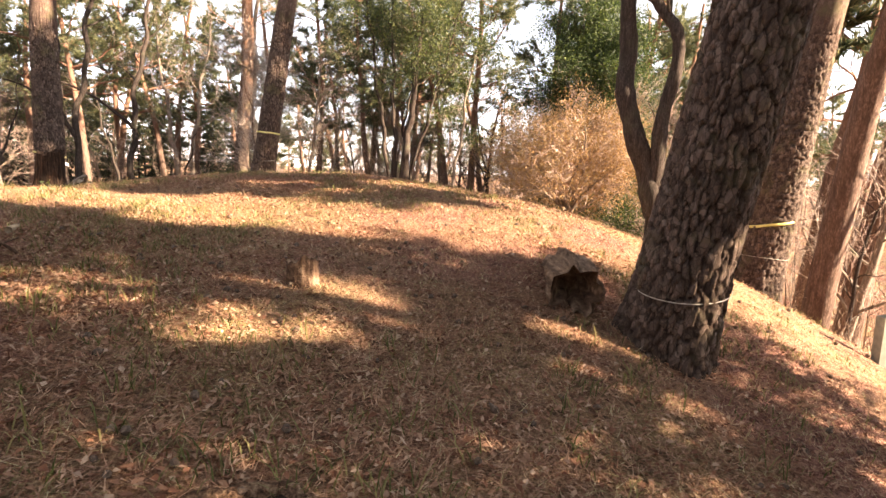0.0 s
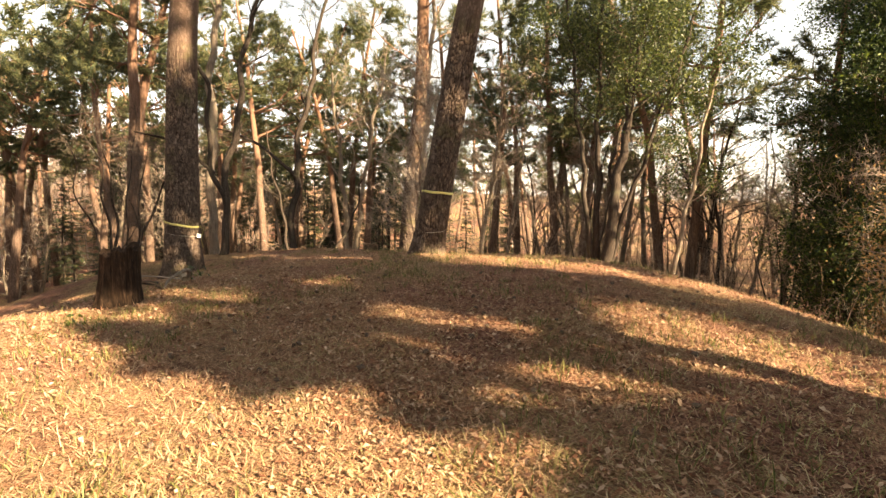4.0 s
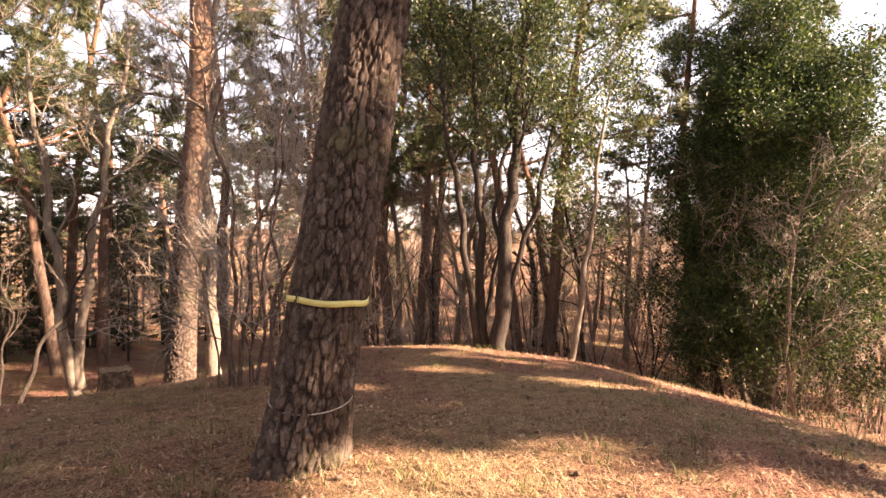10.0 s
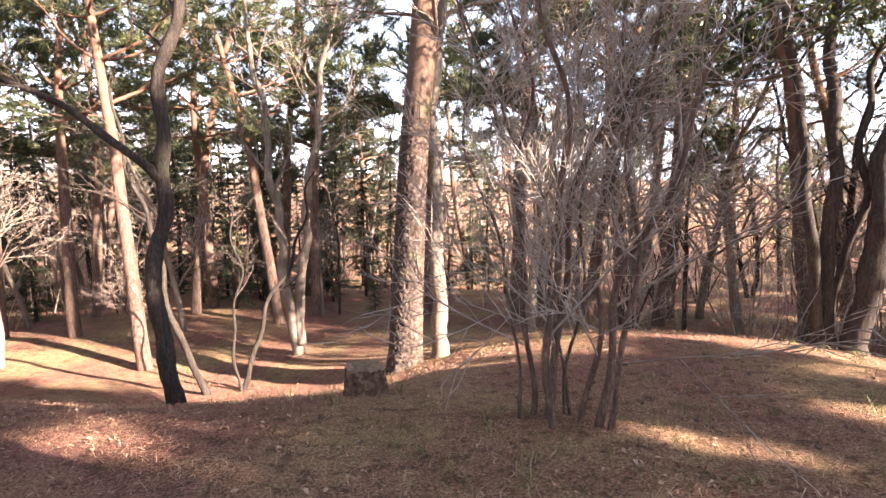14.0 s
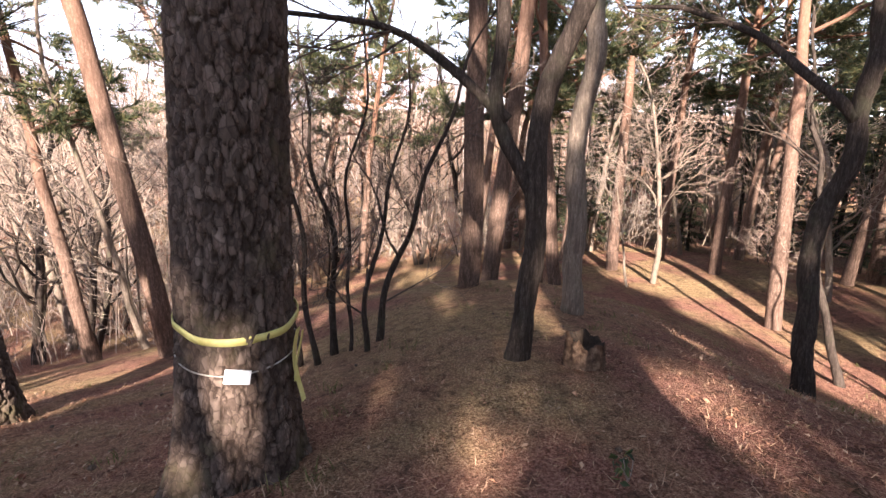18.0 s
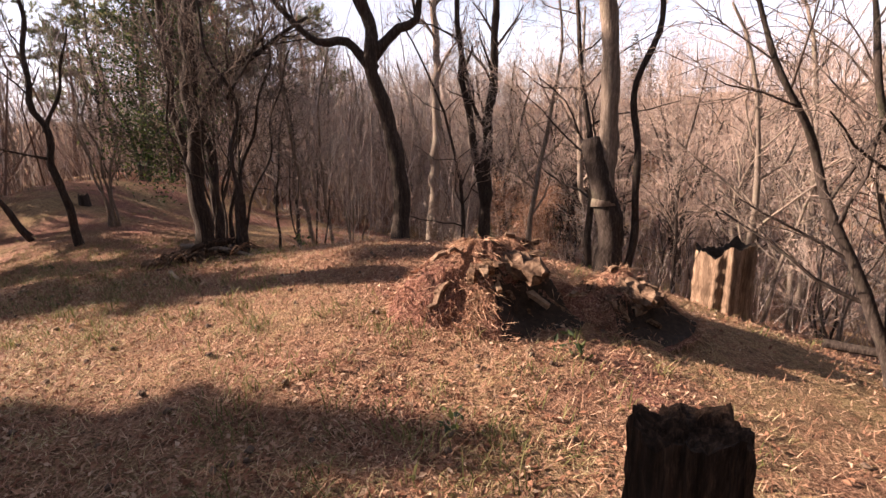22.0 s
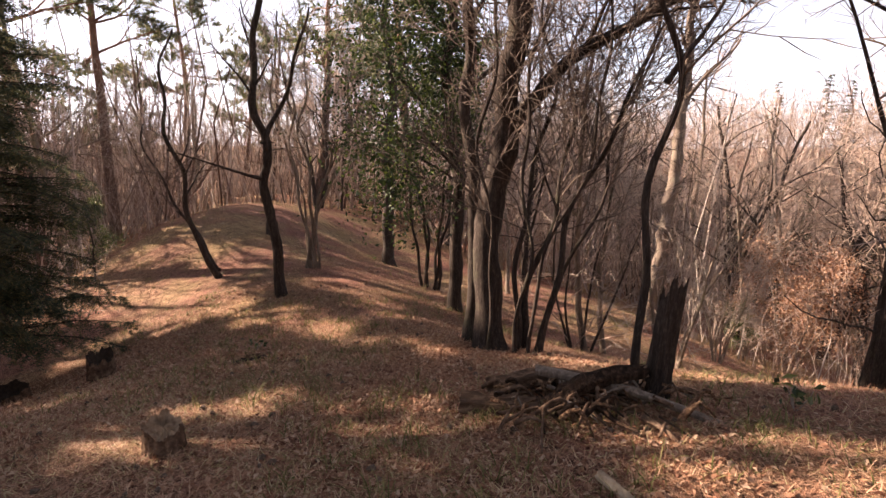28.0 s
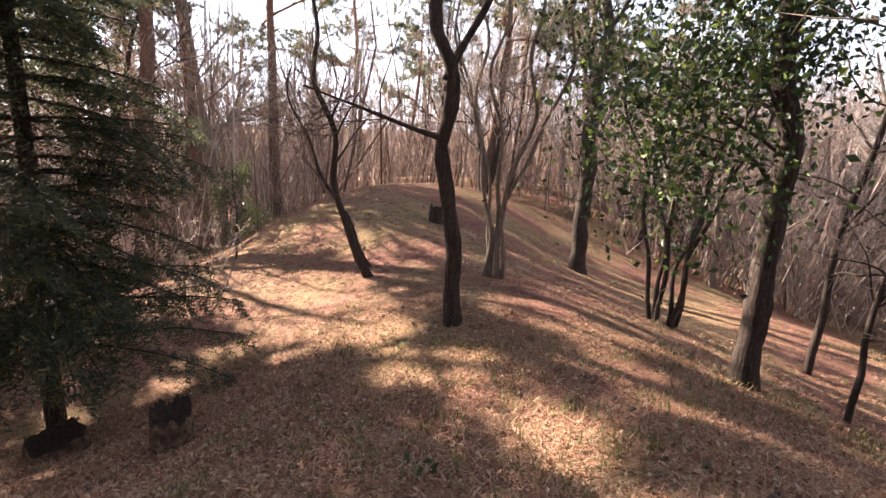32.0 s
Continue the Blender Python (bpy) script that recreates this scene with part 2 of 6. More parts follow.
M_LOG = bark_mat("fibrous_rotten_log", (0.08, 0.05, 0.034), (0.27, 0.175, 0.115), (0.5, 0.36, 0.24), grain=42, bump=0.9, long=0.12, lies="y")
M_LOG_CROSS = bark_mat("fibrous_brown_log", (0.05, 0.03, 0.02), (0.17, 0.105, 0.07), (0.36, 0.25, 0.17), grain=42, bump=0.9, long=0.12, lies="x")
M_STUMP = bark_mat("weathered_stump_wood", (0.08, 0.05, 0.034), (0.3, 0.2, 0.135), (0.55, 0.4, 0.28), grain=36, bump=0.9, long=0.15)
M_ROT_DARK = bark_mat("dark_rotten_wood", (0.012, 0.008, 0.006), (0.05, 0.03, 0.02), (0.17, 0.1, 0.065), grain=40, bump=1.0, long=0.12)
M_PALE_WOOD = plain_mat("bleached_wood", ((0.3, (0.2, 0.145, 0.095)), (0.7, (0.44, 0.35, 0.25))), 18, 0.9, 0.5, 0.2, 0.01)
M_CUT = plain_mat("cut_wood", ((0.3, (0.16, 0.1, 0.065)), (0.7, (0.38, 0.27, 0.18))), 25, 0.9, 0.6, 0.1, 0.01)
M_TAPE = plain_mat("yellow_tape", ((0.35, (0.62, 0.54, 0.16)), (0.65, (0.76, 0.7, 0.3))), 8, 0.5, 0.3, 0.4, 0.004)
M_WIRE = plain_mat("pale_wire", ((0.4, (0.32, 0.29, 0.25)), (0.6, (0.5, 0.46, 0.4))), 30, 0.5)
M_TAG = plain_mat("white_tag", ((0.3, (0.72, 0.72, 0.74)), (0.7, (0.82, 0.82, 0.83))), 6, 0.45, 0.05)
M_POST = plain_mat("grey_green_post", ((0.3, (0.16, 0.17, 0.14)), (0.7, (0.28, 0.29, 0.24))), 14, 0.8)
M_LITTER = leaf_mat("fallen_leaves", ((0.0, (0.17, 0.07, 0.042)), (0.35, (0.37, 0.175, 0.105)), (0.7, (0.5, 0.29, 0.185)), (1.0, (0.72, 0.52, 0.37))), 0.75, 0.15, 0.2)
M_NEEDLE_LITTER = leaf_mat("fallen_needles", ((0.0, (0.23, 0.1, 0.06)), (0.5, (0.49, 0.255, 0.16)), (1.0, (0.74, 0.5, 0.33))), 0.75, 0.0, 0.2)
M_GRASS = leaf_mat("thin_grass", ((0.0, (0.1, 0.12, 0.03)), (0.5, (0.2, 0.2, 0.07)), (1.0, (0.42, 0.36, 0.16))), 0.6, 0.3, 0.2)
M_STRAW = leaf_mat("dry_straw", ((0.0, (0.3, 0.24, 0.1)), (0.5, (0.55, 0.45, 0.22)), (1.0, (0.75, 0.66, 0.4))), 0.65, 0.2, 0.2)
M_PINE_NEEDLE = leaf_mat("pine_needles", ((0.0, (0.05, 0.08, 0.045)), (0.5, (0.12, 0.15, 0.075)), (1.0, (0.32, 0.29, 0.13))), 0.5, 0.45)
M_FIR = leaf_mat("fir_needles", ((0.0, (0.05, 0.075, 0.05)), (0.6, (0.082, 0.104, 0.062)), (1.0, (0.2, 0.18, 0.08))), 0.6, 0.5, 0.2)
M_CAMELLIA = leaf_mat("camellia_leaves", ((0.0, (0.022, 0.045, 0.016)), (0.7, (0.05, 0.09, 0.027)), (1.0, (0.2, 0.27, 0.05))), 0.48, 0.3, 0.28)
M_OAK = leaf_mat("evergreen_oak_leaves", ((0.0, (0.03, 0.055, 0.02)), (0.6, (0.062, 0.096, 0.03)), (1.0, (0.22, 0.25, 0.06))), 0.38, 0.4, 0.5)
M_GOLD = leaf_mat("golden_brown_leaves", ((0.0, (0.34, 0.19, 0.09)), (0.5, (0.5, 0.31, 0.14)), (1.0, (0.66, 0.47, 0.25))), 0.6, 0.4, 0.2)
M_CONE = plain_mat("pine_cone_scales", ((0.3, (0.05, 0.034, 0.026)), (0.7, (0.2, 0.14, 0.1))), 60, 0.9, 0.6)
# soil of the burrow; in stumps and root mounds painted-in shade
M_HOLE = plain_mat("soil_and_hollow_shade", ((0.3, (0.02, 0.014, 0.01)), (0.7, (0.06, 0.04, 0.028))), 25, 0.95, 0.6)

# ---- terrain ----
HILLS = [(-20.4, -9.3, -0.5, 17.3), (5, -10.4, 1.11, 4.1), (-21.5, 25, 2.51, 13.4), (6.5, -22.6, 4.52, 13.1), (4, 32.6, 2.55, 10.2), (-4.5, 15.5, -0.75, 2.6), (-6.8, 3.9, 1.26, 2.7), (-13, 14.1, 2.12, 4.4), (-9.5, 12.9, -0.72, 2.6), (-6.2, 12.8, 2.32, 8.6), (-9.8, 19.4, -1.06, 2.6), (-3.2, 15.9, 2.35, 6.7), (-0.4, 9.3, 1.43, 6.8), (-4.9, 1.9, 0.59, 4.2), (-0.7, 1.3, 1.09, 3.5), (0.1, -2.8, 1.6, 2.6), (3.6, -10.8, 1.17, 4.4), (3.8, -6.1, 1.66, 2.6), (-12.4, 2.6, 1.83, 5.3), (-13.5, 11.9, -1.19, 2.6), (3.3, 6.2, 1.97, 4.1), (7.8, -0.6, 2, 2.6), (-5.6, -6.5, 1.75, 3.6), (-13, 22, -0.81, 3.5), (-9, 24, 0.06, 4), (-16, 30, 0.51, 7), (-12, 18, -0.02, 3), (-6, 29, -0.29, 6), (-15, 6, 0.05, 4), (-10, 5.5, -0.04, 2.5), (-3, 4.5, -0.16, 2.5), (-3, 1, 0.37, 2.5), (-7, 9, -0.05, 2.5), (1.5, 0.5, -0.12, 2.2), (-22, 26, 0.11, 8)]
FLOOR = -5.0


def smooth(a, b, x):
    t = np.clip((x - a) / (b - a), 0, 1)
    return t * t * (3 - 2 * t)


BURROW = (-0.6, 1.5)


def height(x, y):
    """The burial mound with its long front part, the slopes round it, the valley and the far wooded hillsides."""
    x, y = np.asarray(x, float), np.asarray(y, float)
    z = np.full(np.broadcast(x, y).shape, FLOOR)
    for hx, hy, a, s in HILLS:
        z = z + a * np.exp(-((x - hx) ** 2 + (y - hy) ** 2) / (2 * s * s))
    r = np.hypot(x + 3, y - 6)
    west = 0.5 - 0.5 * (x + 3) / np.maximum(r, 1)
    z = z + smooth(34, 110, r) * (2.0 + 8.5 * west)
    z = z + 0.018 * np.sin(2.3 * x + 1.1 * y) * np.sin(1.7 * y - 0.6 * x) + 0.012 * np.sin(5.1 * x - 2.2 * y + 1) * np.sin(4.3 * y + 1.9 * x)
    z = z - 0.2 * (1 - smooth(0.05, 0.15, np.hypot((x - BURROW[0]) * 0.85, y - BURROW[1])))
    z = z + smooth(20, 60, r) * 0.6 * np.sin(0.21 * x + 0.4) * np.sin(0.17 * y)
    return z


def ground_z(x, y):
    return float(height(x, y))


def spread(lo, hi, step, far, growth=1.22):
    inner = list(np.arange(lo, hi + step / 2, step))
    s, out = step, [inner[-1]]
    while out[-1] < far:
        s *= growth
        out.append(out[-1] + s)
    s, back = step, [inner[0]]
    while back[-1] > -far:
        s *= growth
        back.append(back[-1] - s)
    return np.array(back[:0:-1] + inner + out[1:])


# ---- mesh helpers ----


class Geo:
    """Collects tubes and faces, and links them as one mesh object."""

    def __init__(self):
        self.v, self.q, self.t, self.n, self.flake = [], [], [], 0, None

    def add(self, v, q=None, t=None):
        v = np.asarray(v, float)
        if q is not None and len(q):
            self.q.append(np.asarray(q, int) + self.n)
        if t is not None and len(t):
            self.t.append(np.asarray(t, int) + self.n)
        self.v.append(v)
        self.n += len(v)

    def tube(self, pts, rad, k=6, cap=True):
        pts, rad = np.asarray(pts, float), np.asarray(rad, float)
        n = len(pts)
        d = np.gradient(pts, axis=0)
        d /= np.linalg.norm(d, axis=1)[:, None] + 1e-12
        ref = np.where(np.abs(d[:, 2:3]) < 0.9, np.array([[0, 0, 1.0]]), np.array([[1.0, 0, 0]]))
        if abs(d[:, 2]).mean() > 0.7:
            ref = np.tile([[1.0, 0.0, 0.0]], (n, 1))
        elif abs(d[:, 2]).max() < 0.98:
            ref = np.tile([[0.0, 0.0, 1.0]], (n, 1))
        u = np.cross(d, ref)
        u /= np.linalg.norm(u, axis=1)[:, None] + 1e-12
        w = np.cross(d, u)
        a = np.arange(k) * 2 * math.pi / k
        ring = np.cos(a)[None, :, None] * u[:, None, :] + np.sin(a)[None, :, None] * w[:, None, :]
        v = (pts[:, None, :] + ring * rad[:, None, None]).reshape(-1, 3)
        i = np.arange(n - 1)[:, None] * k
        j = np.arange(k)[None, :]
        jn = (j + 1) % k
        q = np.stack([i + j, i + jn, i + k + jn, i + k + j], -1).reshape(-1, 4)
        t = []
        if cap and k > 3:
            v = np.vstack([v, pts[-1:], pts[:1]])
            top = n * k
            t = [((n - 1) * k + a_, (n - 1) * k + (a_ + 1) % k, top) for a_ in range(k)] + [((a_ + 1) % k, a_, top + 1) for a_ in range(k)]
        self.add(v, q, t)

    def spike(self, pts, rad):
        """A thin three-sided twig that runs to a point."""
        n = len(pts)
        d = unit(pts[-1] - pts[0])
        u = unit(np.cross(d, (0.3, 0.5, 0.8)))
        w = np.cross(d, u)
        ring = np.stack([u, -0.5 * u + 0.866 * w, -0.5 * u - 0.866 * w])
        v = (pts[:-1, None, :] + ring[None] * rad[:-1, None, None]).reshape(-1, 3)
        q = [(3 * i + j, 3 * i + (j + 1) % 3, 3 * i + 3 + (j + 1) % 3, 3 * i + 3 + j) for i in range(n - 2) for j in range(3)]
        b = 3 * (n - 2)
        self.add(np.vstack([v, pts[-1:]]), q, [(b + j, b + (j + 1) % 3, b + 3) for j in range(3)])

    def mesh(self, name, flat=False):
        v = np.vstack(self.v)
        q = np.vstack(self.q) if self.q else np.zeros((0, 4), int)
        t = np.vstack(self.t) if self.t else np.zeros((0, 3), int)
        me = bpy.data.meshes.new(name)
        me.vertices.add(len(v))
        me.vertices.foreach_set("co", v.astype(np.float32).ravel())
        me.loops.add(q.size + t.size)
        me.loops.foreach_set("vertex_index", np.concatenate([q.ravel(), t.ravel()]).astype(np.int32))
        me.polygons.add(len(q) + len(t))
        start = np.concatenate([np.arange(len(q)) * 4, q.size + np.arange(len(t)) * 3]).astype(np.int32)
        me.polygons.foreach_set("loop_start", start)
        me.polygons.foreach_set("use_smooth", np.full(len(q) + len(t), not flat))
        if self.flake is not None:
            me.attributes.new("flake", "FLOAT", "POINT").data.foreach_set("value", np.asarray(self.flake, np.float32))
        me.update(calc_edges=True)
        me.validate()
        return me


def part(name, geo, material, parent=None, label="", flat=False):
    me = geo if isinstance(geo, bpy.types.Mesh) else geo.mesh(name, flat)
    me.materials.clear()
    me.materials.append(material)
    ob = new(name, me)
    if parent is not None:
        ob.parent = parent
    return tagged(ob, label)


def thing(name, x, y, label, category, group="", z=None, turn=0, kind=""):
    ob = new(name)
    ob.empty_display_size = 0.2
    ob.matrix_basis = pose(x, y, ground_z(x, y) if z is None else z, 0, 0, turn)
    return tagged(ob, label, category, group, kind)


def unit(v):
    v = np.asarray(v, float)
    return v / (np.linalg.norm(v) + 1e-12)


def curve(points, step=0.25):
    """A smooth line through a few points, as many short steps."""
    p = np.asarray(points, float)
    if len(p) == 2:
        n = max(3, int(np.linalg.norm(p[1] - p[0]) / step))
        return p[0] + (p[1] - p[0]) * np.linspace(0, 1, n)[:, None]
    e = np.vstack([2 * p[0] - p[1], p, 2 * p[-1] - p[-2]])
    out = []
    for i in range(1, len(e) - 2):
        n = max(2, int(np.linalg.norm(e[i + 1] - e[i]) / step))
        t = np.linspace(0, 1, n, endpoint=False)[:, None]
        out.append(0.5 * (2 * e[i] + (e[i + 1] - e[i - 1]) * t + (2 * e[i - 1] - 5 * e[i] + 4 * e[i + 1] - e[i + 2]) * t ** 2 + (3 * e[i] - e[i - 1] - 3 * e[i + 1] + e[i + 2]) * t ** 3))
    out.append(p[-1:])
    return np.vstack(out)


def wander(rng, p, d, length, n, bend, lift):
    pts, d = [np.asarray(p, float)], unit(d)
    for i in range(n):
        d = unit(d + rng.normal(0, bend, 3) + np.array([0, 0, lift]))
        pts.append(pts[-1] + d * length / n)
    return np.array(pts), d


def branch(limbs, twigs, rng, p, d, length, r, level, kids, tips, bend=0.16, lift=0.04, open_=0.75, thin=0.004, fork=0.62, flat=1.0):
    """One branch with its smaller branches; thick ones go to limbs, thin ones to twigs; the ends are noted in tips."""
    thick = r > 0.014
    n = max(3, min(9 if r > 0.03 else 6, int(length / 0.22))) if thick else (2 if level > 0 else 1) if thin > 0.005 else (3 if level > 0 or length > 0.5 else 2)
    pts, _ = wander(rng, p, d, length, n, bend * (1 if thick else 1.5), lift)
    rad = np.linspace(r, max(thin * 0.6, r * 0.35), len(pts))
    if thick:
        limbs.tube(pts, rad, 7 if r > 0.05 else 5, cap=False)
    else:
        twigs.spike(pts, rad)
    if level <= 0:
        tips.append((pts[-1], pts[-1] - pts[-2]))
        tips.append((pts[len(pts) // 2], pts[-1] - pts[0]))
        return
    for j in range(kids[0]):
        u = 0.25 + 0.75 * (j + rng.uniform(0.2, 0.9)) / kids[0]
        u = min(u, 1.0)
        i = min(len(pts) - 2, int(u * (len(pts) - 1)))
        f = u * (len(pts) - 1) - i
        q = pts[i] * (1 - f) + pts[i + 1] * f
        ax = unit(pts[i + 1] - pts[i])
        side = unit(np.cross(ax, rng.normal(0, 1, 3)))
        side[2] *= flat
        cd = unit(ax + side * open_ * rng.uniform(0.6, 1.4))
        rr = max(thin, (r + (rad[-1] - r) * u) * fork * rng.uniform(0.75, 1.05))
        branch(limbs, twigs, rng, q, cd, length * rng.uniform(0.4, 0.7) * (1.1 - 0.35 * u), rr, level - 1, kids[1:], tips, bend, lift, open_, thin, fork, flat)


def leaf_cloud(rng, tips, per, size, jitter, long=1.8, droop=0.2):
    """Leaves as bent blades round the branch ends."""
    pos = np.array([t[0] for t in tips])
    n = len(pos) * per
    c = np.repeat(pos, per, 0) + rng.normal(0, jitter, (n, 3))
    a = rng.normal(0, 1, (n, 3))
    a[:, 2] -= droop
    a /= np.linalg.norm(a, axis=1)[:, None]
    s = np.cross(a, rng.normal(0, 1, (n, 3)))
    s /= np.linalg.norm(s, axis=1)[:, None] + 1e-9
    u = np.cross(a, s)
    L = (size * rng.uniform(0.6, 1.3, n))[:, None]
    w = L / long / 2
    g = Geo()
    v = np.stack([c - a * L / 2, c + s * w + u * w * 0.35, c + a * L / 2, c - s * w + u * w * 0.35], 1).reshape(-1, 3)
    i = np.arange(n)[:, None] * 4
    g.add(v, None, np.concatenate([i + [0, 1, 2], i + [0, 2, 3]]))
    return g


def needle_cloud(rng, tips, per, length, width, cone=0.9):
    """Brushes of needles that fan out from the branch ends."""
    pos = np.array([t[0] for t in tips])
    d = np.array([unit(t[1]) for t in tips])
    n = len(pos) * per
    back = rng.uniform(0, 1.6, (n, 1)) * length
    c = np.repeat(pos, per, 0) - np.repeat(d, per, 0) * back
    a = np.repeat(d, per, 0) + rng.normal(0, cone, (n, 3))
    a[:, 2] += 0.25
    a /= np.linalg.norm(a, axis=1)[:, None]
    s = np.cross(a, rng.normal(0, 1, (n, 3)))
    s /= np.linalg.norm(s, axis=1)[:, None] + 1e-9
    L = length * rng.uniform(0.7, 1.2, (n, 1))
    g = Geo()
    v = np.stack([c - s * width, c + s * width, c + a * L], 1).reshape(-1, 3)
    g.add(v, None, np.arange(n * 3).reshape(-1, 3))
    return g

# ---- ground ----


def build_ground():
    xs, ys = spread(-15.0, 8.0, 0.16, 420), spread(-8.0, 24.0, 0.16, 420)
    xs = np.unique(np.concatenate([xs, np.arange(BURROW[0] - 0.24, BURROW[0] + 0.25, 0.03)]))
    ys = np.unique(np.concatenate([ys, np.arange(BURROW[1] - 0.24, BURROW[1] + 0.25, 0.03)]))
    gx, gy = np.meshgrid(xs, ys)
    g = Geo()
    nx = len(xs)
    i = (np.arange(len(ys) - 1)[:, None] * nx + np.arange(nx - 1)[None, :]).ravel()
    g.add(np.stack([gx, gy, height(gx, gy)], -1).reshape(-1, 3), np.stack([i, i + 1, i + nx + 1, i + nx], 1))
    return tagged(part("ground", g, M_GROUND), "mound floor of reddish pine needles, dry leaves and thin grass", "ground", kind="structure")


build_ground()

# ---- pines with thick plated bark ----


def plated_trunk(path, r0, r1, sides, seed, flare=0.35, plates=(16.0, 8.5), depth=0.028, fine_to=5.0):
    """A stem whose bark stands out in long plates with deep cracks between, with a root flare at its foot."""
    pts = curve(path, 0.019)
    length = np.concatenate([[0], np.cumsum(np.linalg.norm(np.diff(pts, axis=0), axis=1))])
    coarse = (length > fine_to) & (np.arange(len(pts)) % 14 != 0)
    pts, length = pts[~coarse], length[~coarse]
    n = len(pts)
    a = np.arange(sides) * 2 * math.pi / sides
    v = np.zeros((n, sides, 3))
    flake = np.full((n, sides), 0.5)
    rng = np.random.default_rng(seed)
    ph = rng.uniform(0, 6.28, 4)
    d = np.gradient(pts, axis=0)
    d /= np.linalg.norm(d, axis=1)[:, None]
    ex = np.cross(np.array([0.0, 1.0, 0.0]), d)
    ex /= np.linalg.norm(ex, axis=1)[:, None]
    ey = np.cross(d, ex)
    total = length[-1]
    for i in range(n):
        h = length[i]
        r = r0 + (r1 - r0) * (h / total) ** 0.85
        fl = flare * math.exp(-max(h - 0.25, 0) / 0.28)
        rr = r * (1 + fl * (0.6 + 0.55 * np.cos(5 * a + ph[0]) * np.cos(2 * a + ph[1])) + 0.035 * np.cos(3 * a + ph[2] + h * 0.7))
        if h < fine_to + 0.2:
            for k in range(sides):
                p = Vector((math.cos(a[k]) * r * plates[0] + seed, math.sin(a[k]) * r * plates[0], h * plates[1]))
                p = p + 0.3 * noise.noise_vector(p * 0.9) + 0.14 * noise.noise_vector(p * 3.1)
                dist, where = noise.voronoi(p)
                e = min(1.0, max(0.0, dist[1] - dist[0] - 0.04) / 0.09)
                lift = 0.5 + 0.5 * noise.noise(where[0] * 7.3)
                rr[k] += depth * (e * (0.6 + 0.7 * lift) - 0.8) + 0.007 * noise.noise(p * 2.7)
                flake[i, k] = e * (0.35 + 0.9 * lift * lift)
        v[i] = pts[i] + np.outer(np.cos(a) * rr, ex[i]) + np.outer(np.sin(a) * rr, ey[i])
    g = Geo()
    i = np.arange(n - 1)[:, None] * sides
    j = np.arange(sides)[None, :]
    jn = (j + 1) % sides
    g.add(v.reshape(-1, 3), np.stack([i + j, i + jn, i + sides + jn, i + sides + j], -1).reshape(-1, 4))
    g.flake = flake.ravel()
    return g, pts, length


def band(path_pts, length, h, r, high, drop, gap, turn=0.0, tilt=0.0, k=56, thick=0.004):
    """A flat strip laid round a stem at height h, that sags by drop on one side."""
    i = int(np.argmin(np.abs(length - h)))
    c = path_pts[i]
    a = np.arange(k + 1) * 2 * math.pi / k
    rr = r + gap + 0.004 * np.sin(9 * a)
    z = drop * 0.5 * (1 - np.cos(a - turn)) * -1 + tilt * np.cos(a)
    v = []
    for dr, dz in ((0, -high / 2), (thick, -high / 2), (thick, high / 2), (0, high / 2)):
        v.append(np.stack([c[0] + np.cos(a) * (rr + dr), c[1] + np.sin(a) * (rr + dr), c[2] + z + dz + 0.004 * np.sin(5 * a)], 1))
    v = np.stack(v, 1).reshape(-1, 3)
    i = np.arange(k)[:, None] * 4
    q = np.concatenate([np.stack([i[:, 0] + s, i[:, 0] + (s + 1) % 4, i[:, 0] + 4 + (s + 1) % 4, i[:, 0] + 4 + s], 1) for s in range(4)])
    g = Geo()
    g.add(v, q)
    return g


def wire_ring(path_pts, length, h, r, drop, turn=0.0, rad=0.004, gap=0.012):
    i = int(np.argmin(np.abs(length - h)))
    c = path_pts[i]
    a = np.linspace(0, 2 * math.pi, 49)
    g = Geo()
    z = -drop * 0.5 * (1 - np.cos(a - turn))
    g.tube(np.stack([c[0] + np.cos(a) * (r + gap), c[1] + np.sin(a) * (r + gap), c[2] + z], 1), np.full(49, rad), 5)
    return g


def box(cx, cy, cz, sx, sy, sz, m=None):
    c = np.array([(x, y, z) for x in (-0.5, 0.5) for y in (-0.5, 0.5) for z in (-0.5, 0.5)]) * (sx, sy, sz)
    if m is not None:
        c = c @ np.array(m.to_3x3()).T
    g = Geo()
    g.add(c + (cx, cy, cz), [(0, 1, 3, 2), (4, 6, 7, 5), (0, 4, 5, 1), (2, 3, 7, 6), (0, 2, 6, 4), (1, 5, 7, 3)])
    return g


def pine_crown(rng, ob, pts, length, r_at, lowest, count, reach, needles=True, per=20, nl=0.17, nw=0.006, lvl=2):
    limbs, twigs, tips = Geo(), Geo(), []
    for k in range(count):
        u = lowest + (length[-1] - lowest) * (k + rng.uniform(0, 0.8)) / count
        i = int(np.argmin(np.abs(length - u)))
        az = rng.uniform(0, 2 * math.pi)
        d = np.array([math.cos(az), math.sin(az), rng.uniform(0.0, 0.5)])
        L = reach * rng.uniform(0.6, 1.1) * (1.15 - 0.5 * (u - lowest) / max(0.1, length[-1] - lowest))
        branch(limbs, twigs, rng, pts[i], d, L, max(0.02, 0.22 * r_at * 1.4), lvl, (7, 6, 3), tips, 0.2, 0.03, 0.75, 0.005, flat=0.4)
    part("branchwork", limbs, M_PINE_FAR, ob)
    if twigs.n:
        tagged(part("twig_mass", twigs, M_TWIG, ob), kind="stuff")
    if needles:
        part("needle_foliage", needle_cloud(rng, tips, per, nl, nw), M_PINE_NEEDLE, ob, "dark green needle brushes", flat=True)


